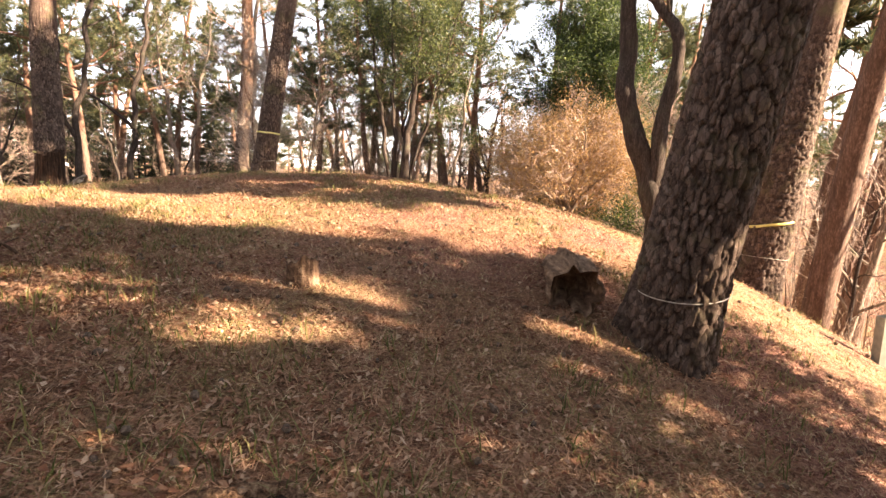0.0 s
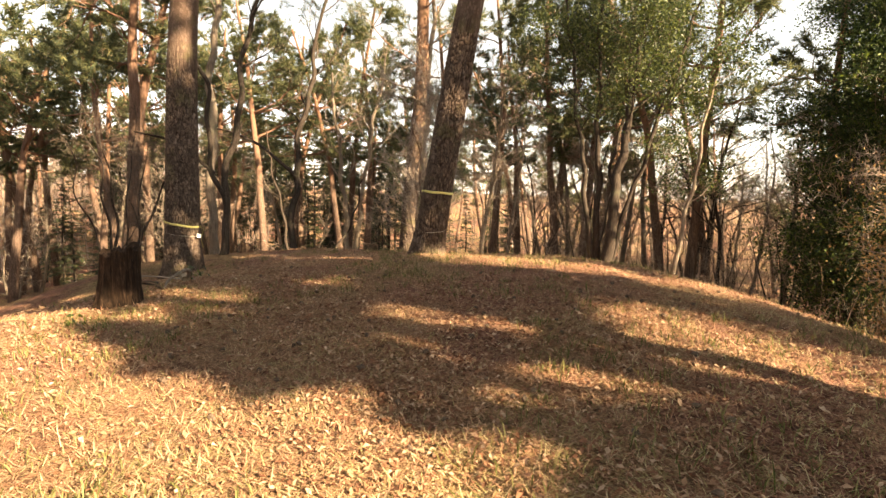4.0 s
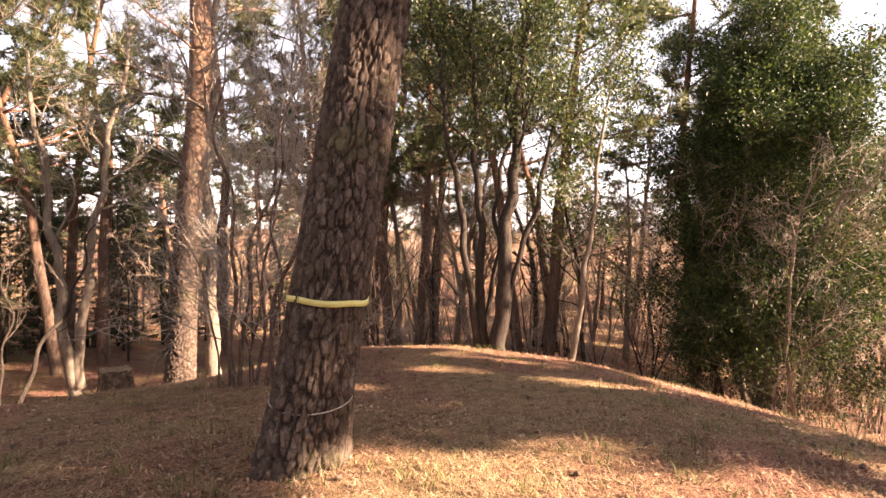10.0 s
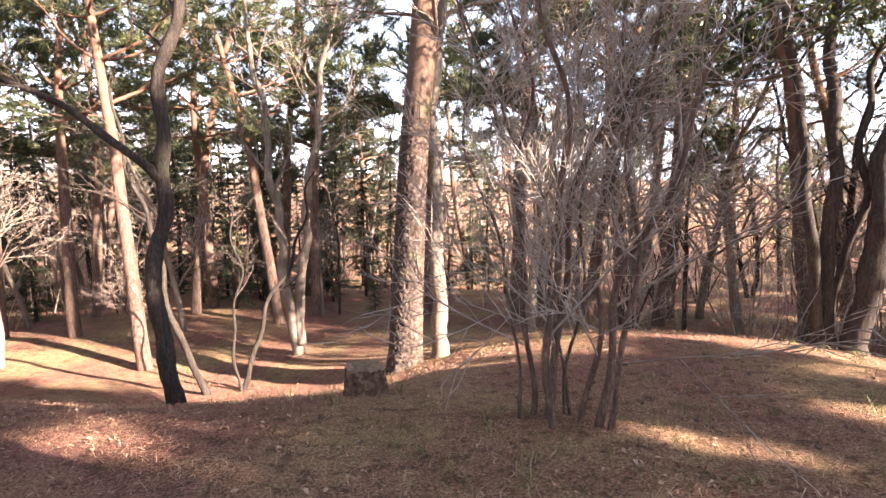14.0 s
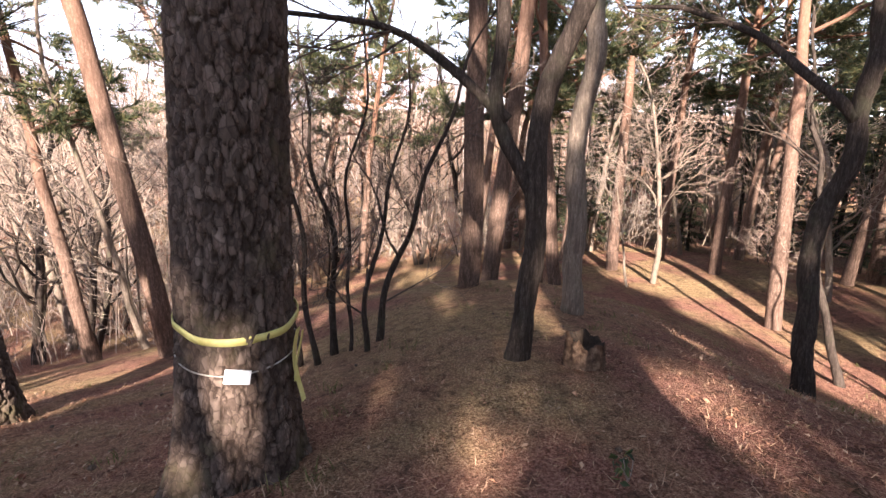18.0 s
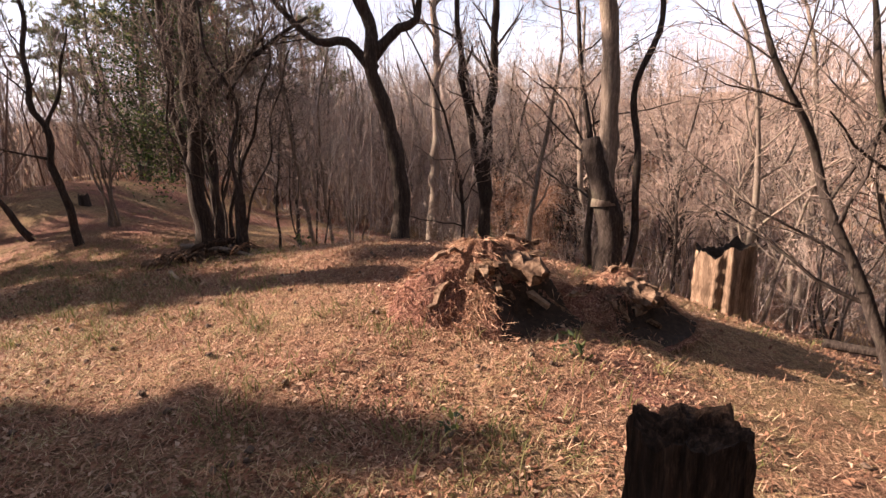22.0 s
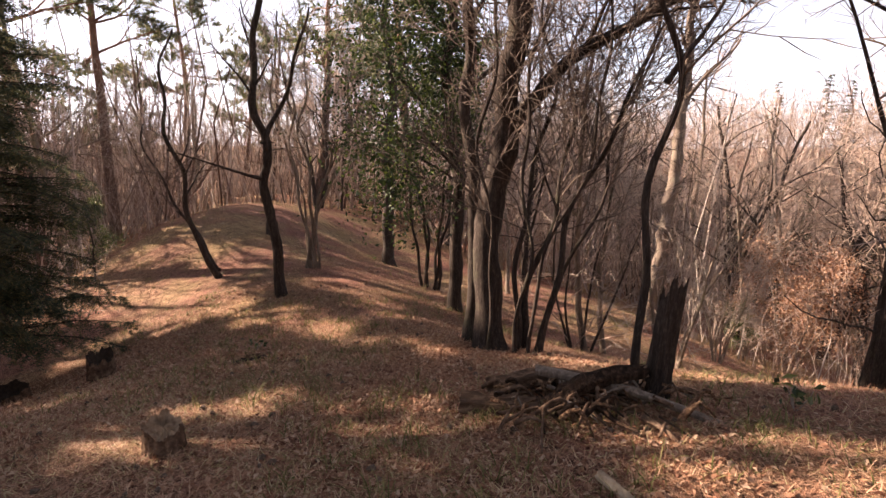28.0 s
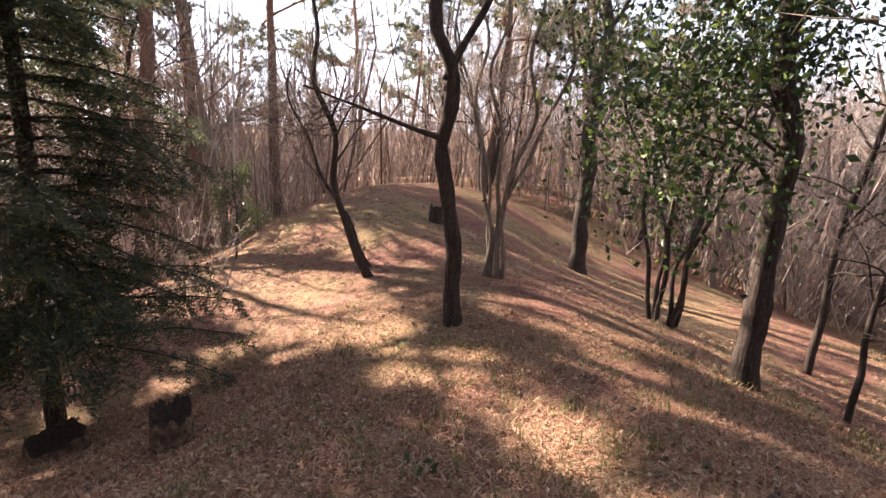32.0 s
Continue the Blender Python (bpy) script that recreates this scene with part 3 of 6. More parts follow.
def big_pine(x, y, lean, r0, tall, seed, label, tape=None, wire=None, sides=250, sink=0.3, flare=0.35, lowest=6.5, fine_to=4.2):
    ob = thing("pine_tree", x, y, label, "tree", "tall red pines")
    rng = np.random.default_rng(seed)
    lx, ly = lean
    path = [(-lx * sink, -ly * sink, -sink), (lx * 1.5, ly * 1.5, 1.5), (lx * 4, ly * 4, 4), (lx * 7 + 0.1, ly * 7, 7.5), (lx * 9, ly * 9, tall)]
    g, pts, length = plated_trunk(path, r0, r0 * 0.42, sides, seed, flare, fine_to=fine_to)
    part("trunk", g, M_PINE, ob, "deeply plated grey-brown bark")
    pine_crown(rng, ob, pts, length, r0 * 0.3, lowest, 16, 3.2)
    if tape:
        h, drop, az = tape
        r = r0 + (r0 * 0.42 - r0) * ((h + sink) / length[-1]) ** 0.85
        part("tape", band(pts, length, h + sink, r, 0.04, drop, 0.014, radians(az)), M_TAPE, ob, "yellow plastic tape tied round the trunk")
    if wire:
        h, drop, az = wire
        r = r0 + (r0 * 0.42 - r0) * ((h + sink) / length[-1]) ** 0.85
        part("wire", wire_ring(pts, length, h + sink, r, drop, radians(az)), M_WIRE, ob, "thin pale wire round the trunk")
    return ob, pts, length


PINE_P, _, _ = big_pine(1.66, 3.68, (0.11, -0.17), 0.325, 13, 11, "leaning red pine with thick plated bark beside a hollow log", wire=(0.5, 0.1, 60), flare=0.3)
PINE_B, _, _ = big_pine(5.2, 8.3, (0.1, -0.05), 0.36, 14, 12, "red pine with yellow tape on the slope", tape=(1.25, -0.12, 150), wire=(0.8, 0.06, 200), sides=110, fine_to=4.5)
PINE_A, _, _ = big_pine(-4.57, 13.36, (0.168, 0.02), 0.285, 14, 13, "leaning red pine with a yellow tape on top of the mound", tape=(1.19, 0.05, 180), wire=(0.5, 0.06, 90))
PINE_C, C_PTS, C_LEN = big_pine(-9.3, 12.5, (0.0, 0.05), 0.33, 14, 14, "upright red pine with yellow tape and a white tag", tape=(1.06, 0.12, 200), wire=(0.86, 0.1, 190), flare=0.5)
PINE_E, _, _ = big_pine(-12.15, 9.65, (0.02, -0.03), 0.3, 14, 15, "dark red pine with a yellow tape", tape=(1.35, 0.05, 200), wire=(0.95, 0.05, 160), sides=200, flare=0.3)
PINE_D, _, _ = big_pine(-8.3, 21.6, (0.06, 0.01), 0.32, 15, 16, "red pine with flaking bark behind the mound", sides=84, fine_to=5.0, flare=0.25)


def tag_and_strip(ob):
    """The white tag on the wire and the torn end of tape that hangs down."""
    i = int(np.argmin(np.abs(C_LEN - 1.1)))
    c = C_PTS[i]
    az = radians(6)
    m = Matrix.Rotation(az, 3, "Z") @ Matrix.Rotation(radians(-12), 3, "X")
    part("tag", box(c[0] + 0.365 * math.cos(az), c[1] + 0.365 * math.sin(az), c[2] - 0.03, 0.006, 0.125, 0.075, m), M_TAG, ob, "white plastic tag", flat=True)
    g = Geo()
    az = radians(66)
    for k, (w, ln) in enumerate(((0.042, 0.42), (0.02, 0.3))):
        z = np.linspace(0, -ln, 9)
        off = 0.365 + 0.03 * np.sin(z * 9 + k) + 0.012 * k
        t = az - 0.06 * k + 0.12 * z
        cx, cy = c[0] + off * np.cos(t), c[1] + off * np.sin(t)
        s = np.stack([-np.sin(t), np.cos(t)], 1) * w / 2
        top = c[2] + 0.12
        n = np.stack([np.cos(t), np.sin(t)], 1) * 0.003
        v = np.stack([np.column_stack([cx - s[:, 0] + n[:, 0] * e, cy - s[:, 1] + n[:, 1] * e, top + z]) if f else np.column_stack([cx + s[:, 0] + n[:, 0] * e, cy + s[:, 1] + n[:, 1] * e, top + z]) for f, e in ((1, 0), (0, 0), (0, 1), (1, 1))], 1).reshape(-1, 3)
        b = np.arange(8) * 4
        g.add(v, np.concatenate([np.stack([b + s_, b + (s_ + 1) % 4, b + 4 + (s_ + 1) % 4, b + 4 + s_], 1) for s_ in range(4)]))
    part("tape_end", g, M_TAPE, ob, "torn hanging end of yellow tape", flat=True)


tag_and_strip(PINE_C)

# ---- trees that stand singly ----


def stem_tree(name, x, y, stems, label, category, mat, twig_mat=M_TWIG, kids=(9, 6, 5), lvl=2, reach=1.4, start=0.45, group="", seed=1, leaves=None, lift=0.06, flare=0.25, limb_r=0.5, open_=0.75, sides=14, pull=(0, 0), barks=()):
    """A tree or clump: every stem is a line of points with its radius at foot and top; smaller branches grow from its upper part."""
    ob = thing(name, x, y, label, category, group)
    rng = np.random.default_rng(seed)
    twigs, tips = Geo(), []
    for s, (pts, r0, r1) in enumerate(stems):
        p = curve(pts, 0.12)
        ln = np.concatenate([[0], np.cumsum(np.linalg.norm(np.diff(p, axis=0), axis=1))])
        u = ln / ln[-1]
        rad = (r0 + (r1 - r0) * u) * (1 + flare * np.exp(-ln / 0.15)) * (1 + 0.06 * np.sin(ln * 9 + s) + 0.05 * np.sin(ln * 23 + 2 * s))
        p = p + 0.12 * rad[:, None] * np.stack([np.sin(ln * 7 + s), np.cos(ln * 6 + s), 0 * ln], 1)
        sway = ((0.045 if r0 > 0.06 else 0.085) * (1 - np.exp(-ln)))[:, None]
        p = p + sway * np.stack([np.sin(2.3 * ln + 1.7 * s) + 0.6 * np.sin(5.1 * ln + s), np.cos(2.0 * ln + 2.1 * s) + 0.6 * np.cos(4.7 * ln), 0 * ln], 1)
        g = Geo()
        g.tube(p, rad, sides if r0 > 0.05 else 8)
        part("trunk" if r0 > 0.05 else "stem", g, barks[s] if s < len(barks) else mat, ob)
        for k in range(kids[0] if r1 < 0.1 else 0):
            f = start + (1 - start) * (k + rng.uniform(0, 0.9)) / kids[0]
            i = min(len(p) - 2, int(f * (len(p) - 1)))
            ax = unit(p[i + 1] - p[i])
            side = unit(np.cross(ax, rng.normal(0, 1, 3)))
            toward = np.array([pull[0], pull[1], 0.0])
            gain = max(0.2, 1 + side @ toward)
            d = unit(ax * 0.7 + side * open_ + toward * 0.8 + np.array([0, 0, 0.15]))
            limbs = Geo()
            branch(limbs, twigs, rng, p[i], d, gain * reach * rng.uniform(0.6, 1.25) * (1.2 - 0.5 * f), max(0.006, rad[i] * limb_r * rng.uniform(0.7, 1)), lvl, kids[1:], tips, 0.15, lift)
            if limbs.n:
                part("branch", limbs, mat, ob)
        tips.append((p[-1], p[-1] - p[-2]))
    if twigs.n:
        tagged(part("twig_mass", twigs, M_TWIG_DARK if mat is M_DARK and twig_mat is M_TWIG else twig_mat, ob), kind="stuff")
    if leaves:
        per, size, jit, lm, lab = leaves
        part("foliage", leaf_cloud(rng, tips, per, size, jit), lm, ob, lab, flat=True)
    return ob


def up(pts, top, drift=(0, 0)):
    """Carries a stem on from its last point to a height."""
    x, y, z = pts[-1]
    return list(pts) + [(x + drift[0] * 0.4, y + drift[1] * 0.4, z + (top - z) * 0.45), (x + drift[0], y + drift[1], top)]


# twin-stemmed dark tree by the leaning pine
stem_tree("forked_tree", 3.05, 7.2, [
    ([(0, 0, -0.1), (-0.05, 0.02, 0.4), (-0.16, 0.08, 0.9), (-0.36, 0.2, 1.6), (-0.52, 0.24, 2.6), (-0.55, 0.25, 3.3), (-0.75, 0.3, 4.6), (-0.7, 0.4, 6.5)], 0.17, 0.05),
    ([(-0.1, 0.05, 0.75), (-0.06, 0.03, 1.3), (-0.04, 0.0, 1.8), (0.1, -0.04, 2.4), (0.05, -0.02, 2.9), (-0.3, 0.1, 3.4), (-0.4, 0.15, 4.6)], 0.11, 0.05)],
    "bare dark tree forked low into two crooked stems", "tree", M_DARK, kids=(8, 5, 4), seed=21, reach=1.2, start=0.55)
# golden-brown shrub on the slope
stem_tree("golden_shrub", 2.4, 9.7, [([(0, 0, -0.05), (0.12 * math.cos(a), 0.12 * math.sin(a), 0.3), (0.55 * math.cos(a), 0.55 * math.sin(a), 0.75), (0.95 * math.cos(a), 0.95 * math.sin(a), 1.3 + 0.35 * math.sin(3 * a))], 0.04, 0.012) for a in (0.2, 0.9, 1.7, 2.4, 3.1, 3.9, 4.6, 5.5)],
    "dense shrub with dry golden-brown leaves still on its twigs", "shrub", M_GREY, M_TWIG_RED, kids=(12, 8, 6), reach=1.0, start=0.1, seed=22, leaves=(5, 0.034, 0.13, M_GOLD, "dry golden-brown leaves"), open_=0.9)
# tall camellia behind the mound
stem_tree("camellia_tree", 6.7, 22.8, [([(0.3 * math.cos(a), 0.3 * math.sin(a), -0.1), (0.6 * math.cos(a), 0.6 * math.sin(a), 1.8), (1.2 * math.cos(a), 1.2 * math.sin(a), 5.0), (0.9 * math.cos(a), 0.9 * math.sin(a), tall)], 0.08, 0.015) for a, tall in ((0.3, 11.2), (1.4, 9.8), (2.5, 10.6), (3.6, 11.0), (4.9, 9.4))],
    "tall dense camellia with glossy dark green leaves down to the ground", "tree", M_GREY, kids=(26, 7, 5), reach=1.95, start=0.05, seed=24, leaves=(26, 0.085, 0.26, M_CAMELLIA, "glossy dark green leaves"), open_=1.05, lift=0.0)
stem_tree("evergreen_tree", 0.3, 20.8, [(up([(0, 0, -0.1), (0.25, 0, 1.4), (0.5, 0.1, 3.0)], 6.5, (0.5, 0.2)), 0.075, 0.025)],
    "slim evergreen with yellow-green leaves leaning beside the stems", "tree", M_GREY, kids=(14, 6, 4), reach=1.3, start=0.3, seed=23, leaves=(9, 0.085, 0.2, M_OAK, "yellow-green leaves"), open_=1.0)
# many-stemmed evergreen
MULTI = [(-0.36, 0.0, 0.085, -0.75), (-0.17, 0.1, 0.11, -0.15), (-0.02, 0.16, 0.055, 0.6), (0.17, -0.1, 0.17, 0.55), (0.34, 0.12, 0.07, 1.6)]
stem_tree("evergreen_oak", -1.6, 20.5, [([(sx * 0.8, sy, -0.1), (sx, sy, 0.6), (sx + dx * 0.25, sy, 2.2), (sx + dx * 0.7, sy + 0.2, 4.6), (sx + dx * 1.2, sy + 0.3, 7.4), (sx + dx * 1.5, sy, 9.5)], r, 0.025) for sx, sy, r, dx in MULTI],
    "evergreen tree with five stems fanning from one foot", "tree", M_DARK, kids=(11, 6, 4), reach=1.9, start=0.42, seed=25, leaves=(17, 0.08, 0.3, M_OAK, "yellow-green leaves lit from behind"), open_=0.95)
# pale trunk beside the flaking pine
stem_tree("bare_tree", -7.7, 21.9, [(up([(0, 0, -0.1), (0.02, 0, 2), (-0.05, 0.05, 4)], 11, (0.3, 0.2)), 0.16, 0.05)],
    "tree with a sunlit pale trunk", "tree", M_GREY, seed=26, reach=1.8, start=0.45)
# crooked stems on the north slope
stem_tree("bare_tree", -10.8, 18.5, [(up([(0.02, 0.02, -0.1), (-0.05, -0.04, 1.5), (0.05, 0.04, 3.0), (0.1, 0.08, 4.0), (0.3, 0.22, 5.1)], 9, (0.6, 0.4)), 0.12, 0.04),
    ([(0.06, 0.05, 3.2), (-0.5, -0.35, 3.9), (-1.2, -0.9, 4.4), (-2.0, -1.5, 4.6)], 0.06, 0.02)],
    "bare dark tree with a long sideways limb", "tree", M_DARK, seed=27, reach=1.2, start=0.5)
stem_tree("bare_sapling", -12.4, 21.4, [(up([(0, 0, -0.1), (-0.35, -0.2, 1.3), (-0.6, -0.35, 2.8)], 6, (-0.5, -0.3)), 0.075, 0.02)], "slender leaning bare sapling", "tree", M_DARK, seed=28, kids=(6, 4, 3))
stem_tree("bare_sapling", -11.9, 21.8, [(up([(0, 0, -0.1), (0.25, 0.15, 0.8), (0.8, 0.4, 2.2)], 4.5, (0.8, 0.4)), 0.06, 0.015), (up([(0.0, 0.0, -0.1), (-0.05, 0, 1.0)], 4, (0.2, 0)), 0.035, 0.012)], "slender bare sapling with two stems", "tree", M_DARK, seed=29, kids=(6, 4, 3))
stem_tree("bare_tree", -11.9, 24.4, [(up([(0, 0, -0.1), (-0.2, -0.1, 2.0), (-0.35, -0.1, 4.0)], 9, (-0.6, 0)), 0.15, 0.04), (up([(0.05, 0, 0.3), (0.2, 0.1, 2.4), (0.5, 0.3, 5)], 10, (0.9, 0.3)), 0.13, 0.04)], "tree of two pale and dark trunks on the sunny slope", "tree", M_GREY, seed=30, reach=1.8)
# bare clump on the mound's north rim
CLUMP = [(-0.35, -0.6), (-0.25, -0.25), (-0.1, -0.05), (0.0, 0.25), (0.1, 0.55), (0.22, 0.95), (0.05, -0.9), (0.3, 0.3), (-0.15, 0.7)]
stem_tree("bare_shrub", -5.6, 16.3, [([(sx, 0.15 * math.sin(i * 2.4), -0.08), (sx + dx * 0.12, 0.2 * math.sin(i * 2.4), 0.7), (sx + dx * 0.4, 0.3 * math.sin(i * 2.4), 1.8), (sx + dx * 0.85, 0.35 * math.sin(i * 2.4), 3.1 + 0.3 * (i % 3)), (sx + dx * 1.1, 0.3 * math.cos(i), 4.4)], 0.014 + 0.009 * (i % 3), 0.005) for i, (sx, dx) in enumerate(CLUMP)],
    "clump of many bare grey-brown stems", "shrub", M_PINE_FAR, kids=(13, 7, 6), reach=1.1, start=0.12, seed=31, lvl=2, open_=0.9)
# dark leaning tree with its stump beside
stem_tree("bare_tree", -10.12, 14.55, [(up([(0.02, -0.02, -0.1), (0.05, 0.1, 0.75), (0.06, 0.12, 1.3), (0.08, 0.2, 2.2), (0.16, 0.38, 3.1)], 9, (0.6, 1.0)), 0.092, 0.03),
    (up([(0.05, 0.12, 1.25), (-0.08, -0.12, 2.0), (-0.12, -0.2, 3.0)], 8, (-0.5, -0.5)), 0.06, 0.02), ([(-0.08, -0.1, 1.9), (-0.3, -0.55, 2.35), (-0.5, -1.1, 2.6), (-0.4, -1.9, 2.65)], 0.045, 0.015)],
    "dark bare tree bent at the foot and forked above", "tree", M_DARK, seed=32, reach=1.3, start=0.5)
stem_tree("bare_tree", -11.5, 15.8, [(up([(0, 0, -0.1), (0.02, 0.02, 2.5), (0.1, 0.06, 5)], 11, (0.5, 0.3)), 0.115, 0.05)], "straight pale bare trunk, sunlit in part", "tree", M_GREY, seed=33, reach=1.6, start=0.55)
# thin stems in a clump west of the pine
STEMS = [(-0.42, -0.95), (-0.24, -0.5), (-0.06, -0.15), (0.1, 0.25), (0.26, 0.7), (0.4, 1.3)]
stem_tree("bare_shrub", -11.65, 13.2, [([(0.15 * math.sin(i * 2), sy, -0.08), (0.15 * math.sin(i * 2), sy + dy * 0.12, 0.9), (0.2 * math.sin(i * 3), sy + dy * 0.5, 2.1), (0.2 * math.sin(i * 3), sy + dy * 1.0, 3.4 + 0.5 * (i % 2))], 0.022 + 0.01 * (i % 3), 0.006) for i, (sy, dy) in enumerate(STEMS)],
    "clump of slender dark bare stems", "shrub", M_DARK, kids=(9, 5, 4), reach=1.1, start=0.12, seed=34, open_=1.0)
stem_tree("fork_trunk_tree", -15.7, 5.5, [(up([(0.04, -0.06, -0.1), (0.1, -0.15, 2.4), (0.3, -0.45, 4.2), (0.8, -1.15, 6.7)], 10, (0.8, -1.0)), 0.3, 0.07), (up([(0.05, -0.05, 2.3), (-0.08, 0.14, 4.2), (-0.2, 0.3, 6.7)], 10, (-0.2, 0.4)), 0.16, 0.05), ([(0.0, 0.1, 3.6), (-0.5, 0.9, 4.9), (-1.0, 1.9, 5.7), (-1.4, 2.6, 6.0)], 0.1, 0.03)],
    "large bare tree forked into two spreading trunks", "tree", M_DARK, seed=35, reach=2.0, start=0.5)
# spreading small tree
stem_tree("bare_small_tree", -9.85, 7.25, [([(0, 0, -0.08), (dx * 0.1, dy * 0.1, 0.4), (dx * 0.45, dy * 0.45, 1.3), (dx * 0.95, dy * 0.95, 2.5), (dx * 1.3, dy * 1.3, 3.8 + 0.2 * i)], 0.056 - 0.005 * i, 0.01) for i, (dx, dy) in enumerate(((0.9, -0.75), (0.35, -0.35), (-0.1, 0.1), (-0.55, 0.5), (-0.8, 0.9)))],
    "small bare tree with several spreading stems", "tree", M_DARK, kids=(11, 6, 5), reach=1.2, start=0.22, seed=36)
# broken trunk with a live stem, whose paler bark paints in the sunlight
stem_tree("broken_tree", -8.7, 4.6, [([(0.04, -0.02, -0.1), (0.0, 0.0, 0.5), (0.12, -0.05, 1.1), (0.28, -0.12, 1.7)], 0.17, 0.13), (up([(0.1, -0.04, 0.9), (0.1, -0.05, 1.7), (0.16, -0.06, 2.6), (0.2, -0.06, 3.5)], 7.5, (0.2, 0.1)), 0.12, 0.04), (up([(-0.2, 0.05, -0.05), (-0.22, 0.06, 1.5)], 6, (-0.2, 0.3)), 0.05, 0.015)],
    "tree with a broken hollow stub and a live stem painted sunlit pale", "tree", M_GREY, barks=(M_DARK, M_GREY, M_DARK), seed=37, reach=1.2, start=0.55)
# black crooked tree on the west rim
stem_tree("bare_tree", -6.25, 2.6, [([(-0.03, 0, -0.1), (-0.07, 0.01, 1.0), (0.08, -0.01, 1.73), (0.26, -0.05, 2.4), (0.22, -0.04, 3.0), (0.4, -0.06, 3.7), (0.6, 0, 5.2), (0.5, 0, 6.5)], 0.14, 0.04), ([(0.22, -0.04, 2.55), (0.6, -0.1, 2.95), (1.0, -0.15, 2.95), (1.4, -0.2, 3.3), (1.9, -0.2, 3.9)], 0.075, 0.02), ([(0.24, -0.04, 2.75), (-0.1, 0.05, 3.1), (-0.35, 0.1, 3.2), (-0.5, 0.1, 3.9)], 0.085, 0.025)],
    "black crooked bare tree with elbowed limbs", "tree", M_DARK, seed=38, reach=1.2, start=0.6)
stem_tree("bare_tree", -8.5, -9.7, [(up([(-0.06, 0.02, -0.1), (-0.31, 0.08, 2.85), (-0.45, 0.1, 5.5), (-0.5, 0.05, 8.7)], 13, (0.3, 0)), 0.23, 0.06)], "tall slim trunk leaning over the sunken path", "tree", M_GREY, seed=39, reach=2.2, start=0.5)
# big dark trunk with stems round it
BIG = [(-0.2, 0.1, 0.032, -0.2, 0.1), (-0.32, -0.15, 0.042, -0.6, -0.2), (-0.18, 0.25, 0.022, -0.1, 0.3), (-0.42, 0.1, 0.04, -1.0, 0.1), (-0.3, 0.3, 0.02, -0.7, 0.4), (-0.5, -0.15, 0.024, -1.3, -0.3), (0.1, 0.2, 0.02, 0.1, 0.4)]
stem_tree("large_tree", -3.1, 1.0, [([(0.03, 0, -0.12), (0.1, -0.05, 0.8), (0.12, -0.07, 1.5), (0.0, -0.06, 2.4), (-0.15, 0, 3.6), (-0.3, 0, 5.5), (-0.3, 0, 9)], 0.155, 0.06), ([(0.25, -0.3, -0.1), (0.27, -0.34, 1.0), (0.34, -0.38, 2.6), (0.42, -0.4, 4.2), (0.4, -0.4, 7)], 0.08, 0.035), ([(0.02, -0.05, 2.2), (-0.5, 0.05, 2.9), (-1.2, 0.3, 3.3), (-2.0, 0.5, 3.8)], 0.08, 0.025)] +
    [([(sx, sy, -0.1), (sx + dx * 0.15, sy + dy * 0.15, 0.8), (sx + dx * 0.5, sy + dy * 0.5, 2.0), (sx + dx * 0.9, sy + dy * 0.9, 3.5)], r, 0.012) for sx, sy, r, dx, dy in BIG],
    "large dark trunk with a cluster of thinner stems at its foot", "tree", M_DARK, kids=(12, 7, 6), seed=40, reach=1.3, start=0.4, flare=0.6)
stem_tree("bare_sapling", -4.02, 2.72, [(up([(0.02, 0, -0.08), (-0.02, 0.02, 0.7), (0.03, 0.0, 1.5), (0.0, 0.03, 2.2), (0.12, 0.0, 2.9)], 4.6, (0.2, 0.1)), 0.034, 0.01), ([(0.0, 0.03, 2.15), (-0.3, 0.0, 2.6), (-0.45, -0.05, 3.3)], 0.018, 0.006)],
    "slim crooked bare sapling beside a broken snag", "tree", M_DARK, kids=(9, 5, 3), seed=48, reach=0.9, start=0.4)
# bushes below the path
stem_tree("bare_shrub", -8.3, -4.6, [([(0.08 * math.cos(a), 0.08 * math.sin(a), -0.06), (0.2 * math.cos(a), 0.2 * math.sin(a), 0.6), (0.55 * math.cos(a), 0.55 * math.sin(a), 1.5), (0.8 * math.cos(a), 0.8 * math.sin(a), 2.4)], 0.02, 0.006) for a in (0.3, 1.1, 1.9, 2.8, 3.6, 4.5, 5.4)],
    "bushy pale bare shrub of thin stems beside the path", "shrub", M_GREY, kids=(8, 6, 5), reach=0.7, seed=49, start=0.25)
stem_tree("russet_shrub", -12.2, -8.2, [([(0.1 * math.cos(a), 0.1 * math.sin(a), -0.06), (0.3 * math.cos(a), 0.3 * math.sin(a), 0.8), (0.8 * math.cos(a), 0.8 * math.sin(a), 2.0), (1.0 * math.cos(a), 1.0 * math.sin(a), 3.2)], 0.03, 0.008) for a in (0.2, 1.3, 2.3, 3.4, 4.4, 5.5)],
    "leafy shrub holding dry pinkish-brown leaves", "shrub", M_GREY, M_TWIG_RED, kids=(10, 6, 4), reach=1.1, seed=50, start=0.15, leaves=(5, 0.06, 0.16, M_LITTER, "dry pinkish-brown leaves"), open_=0.95)
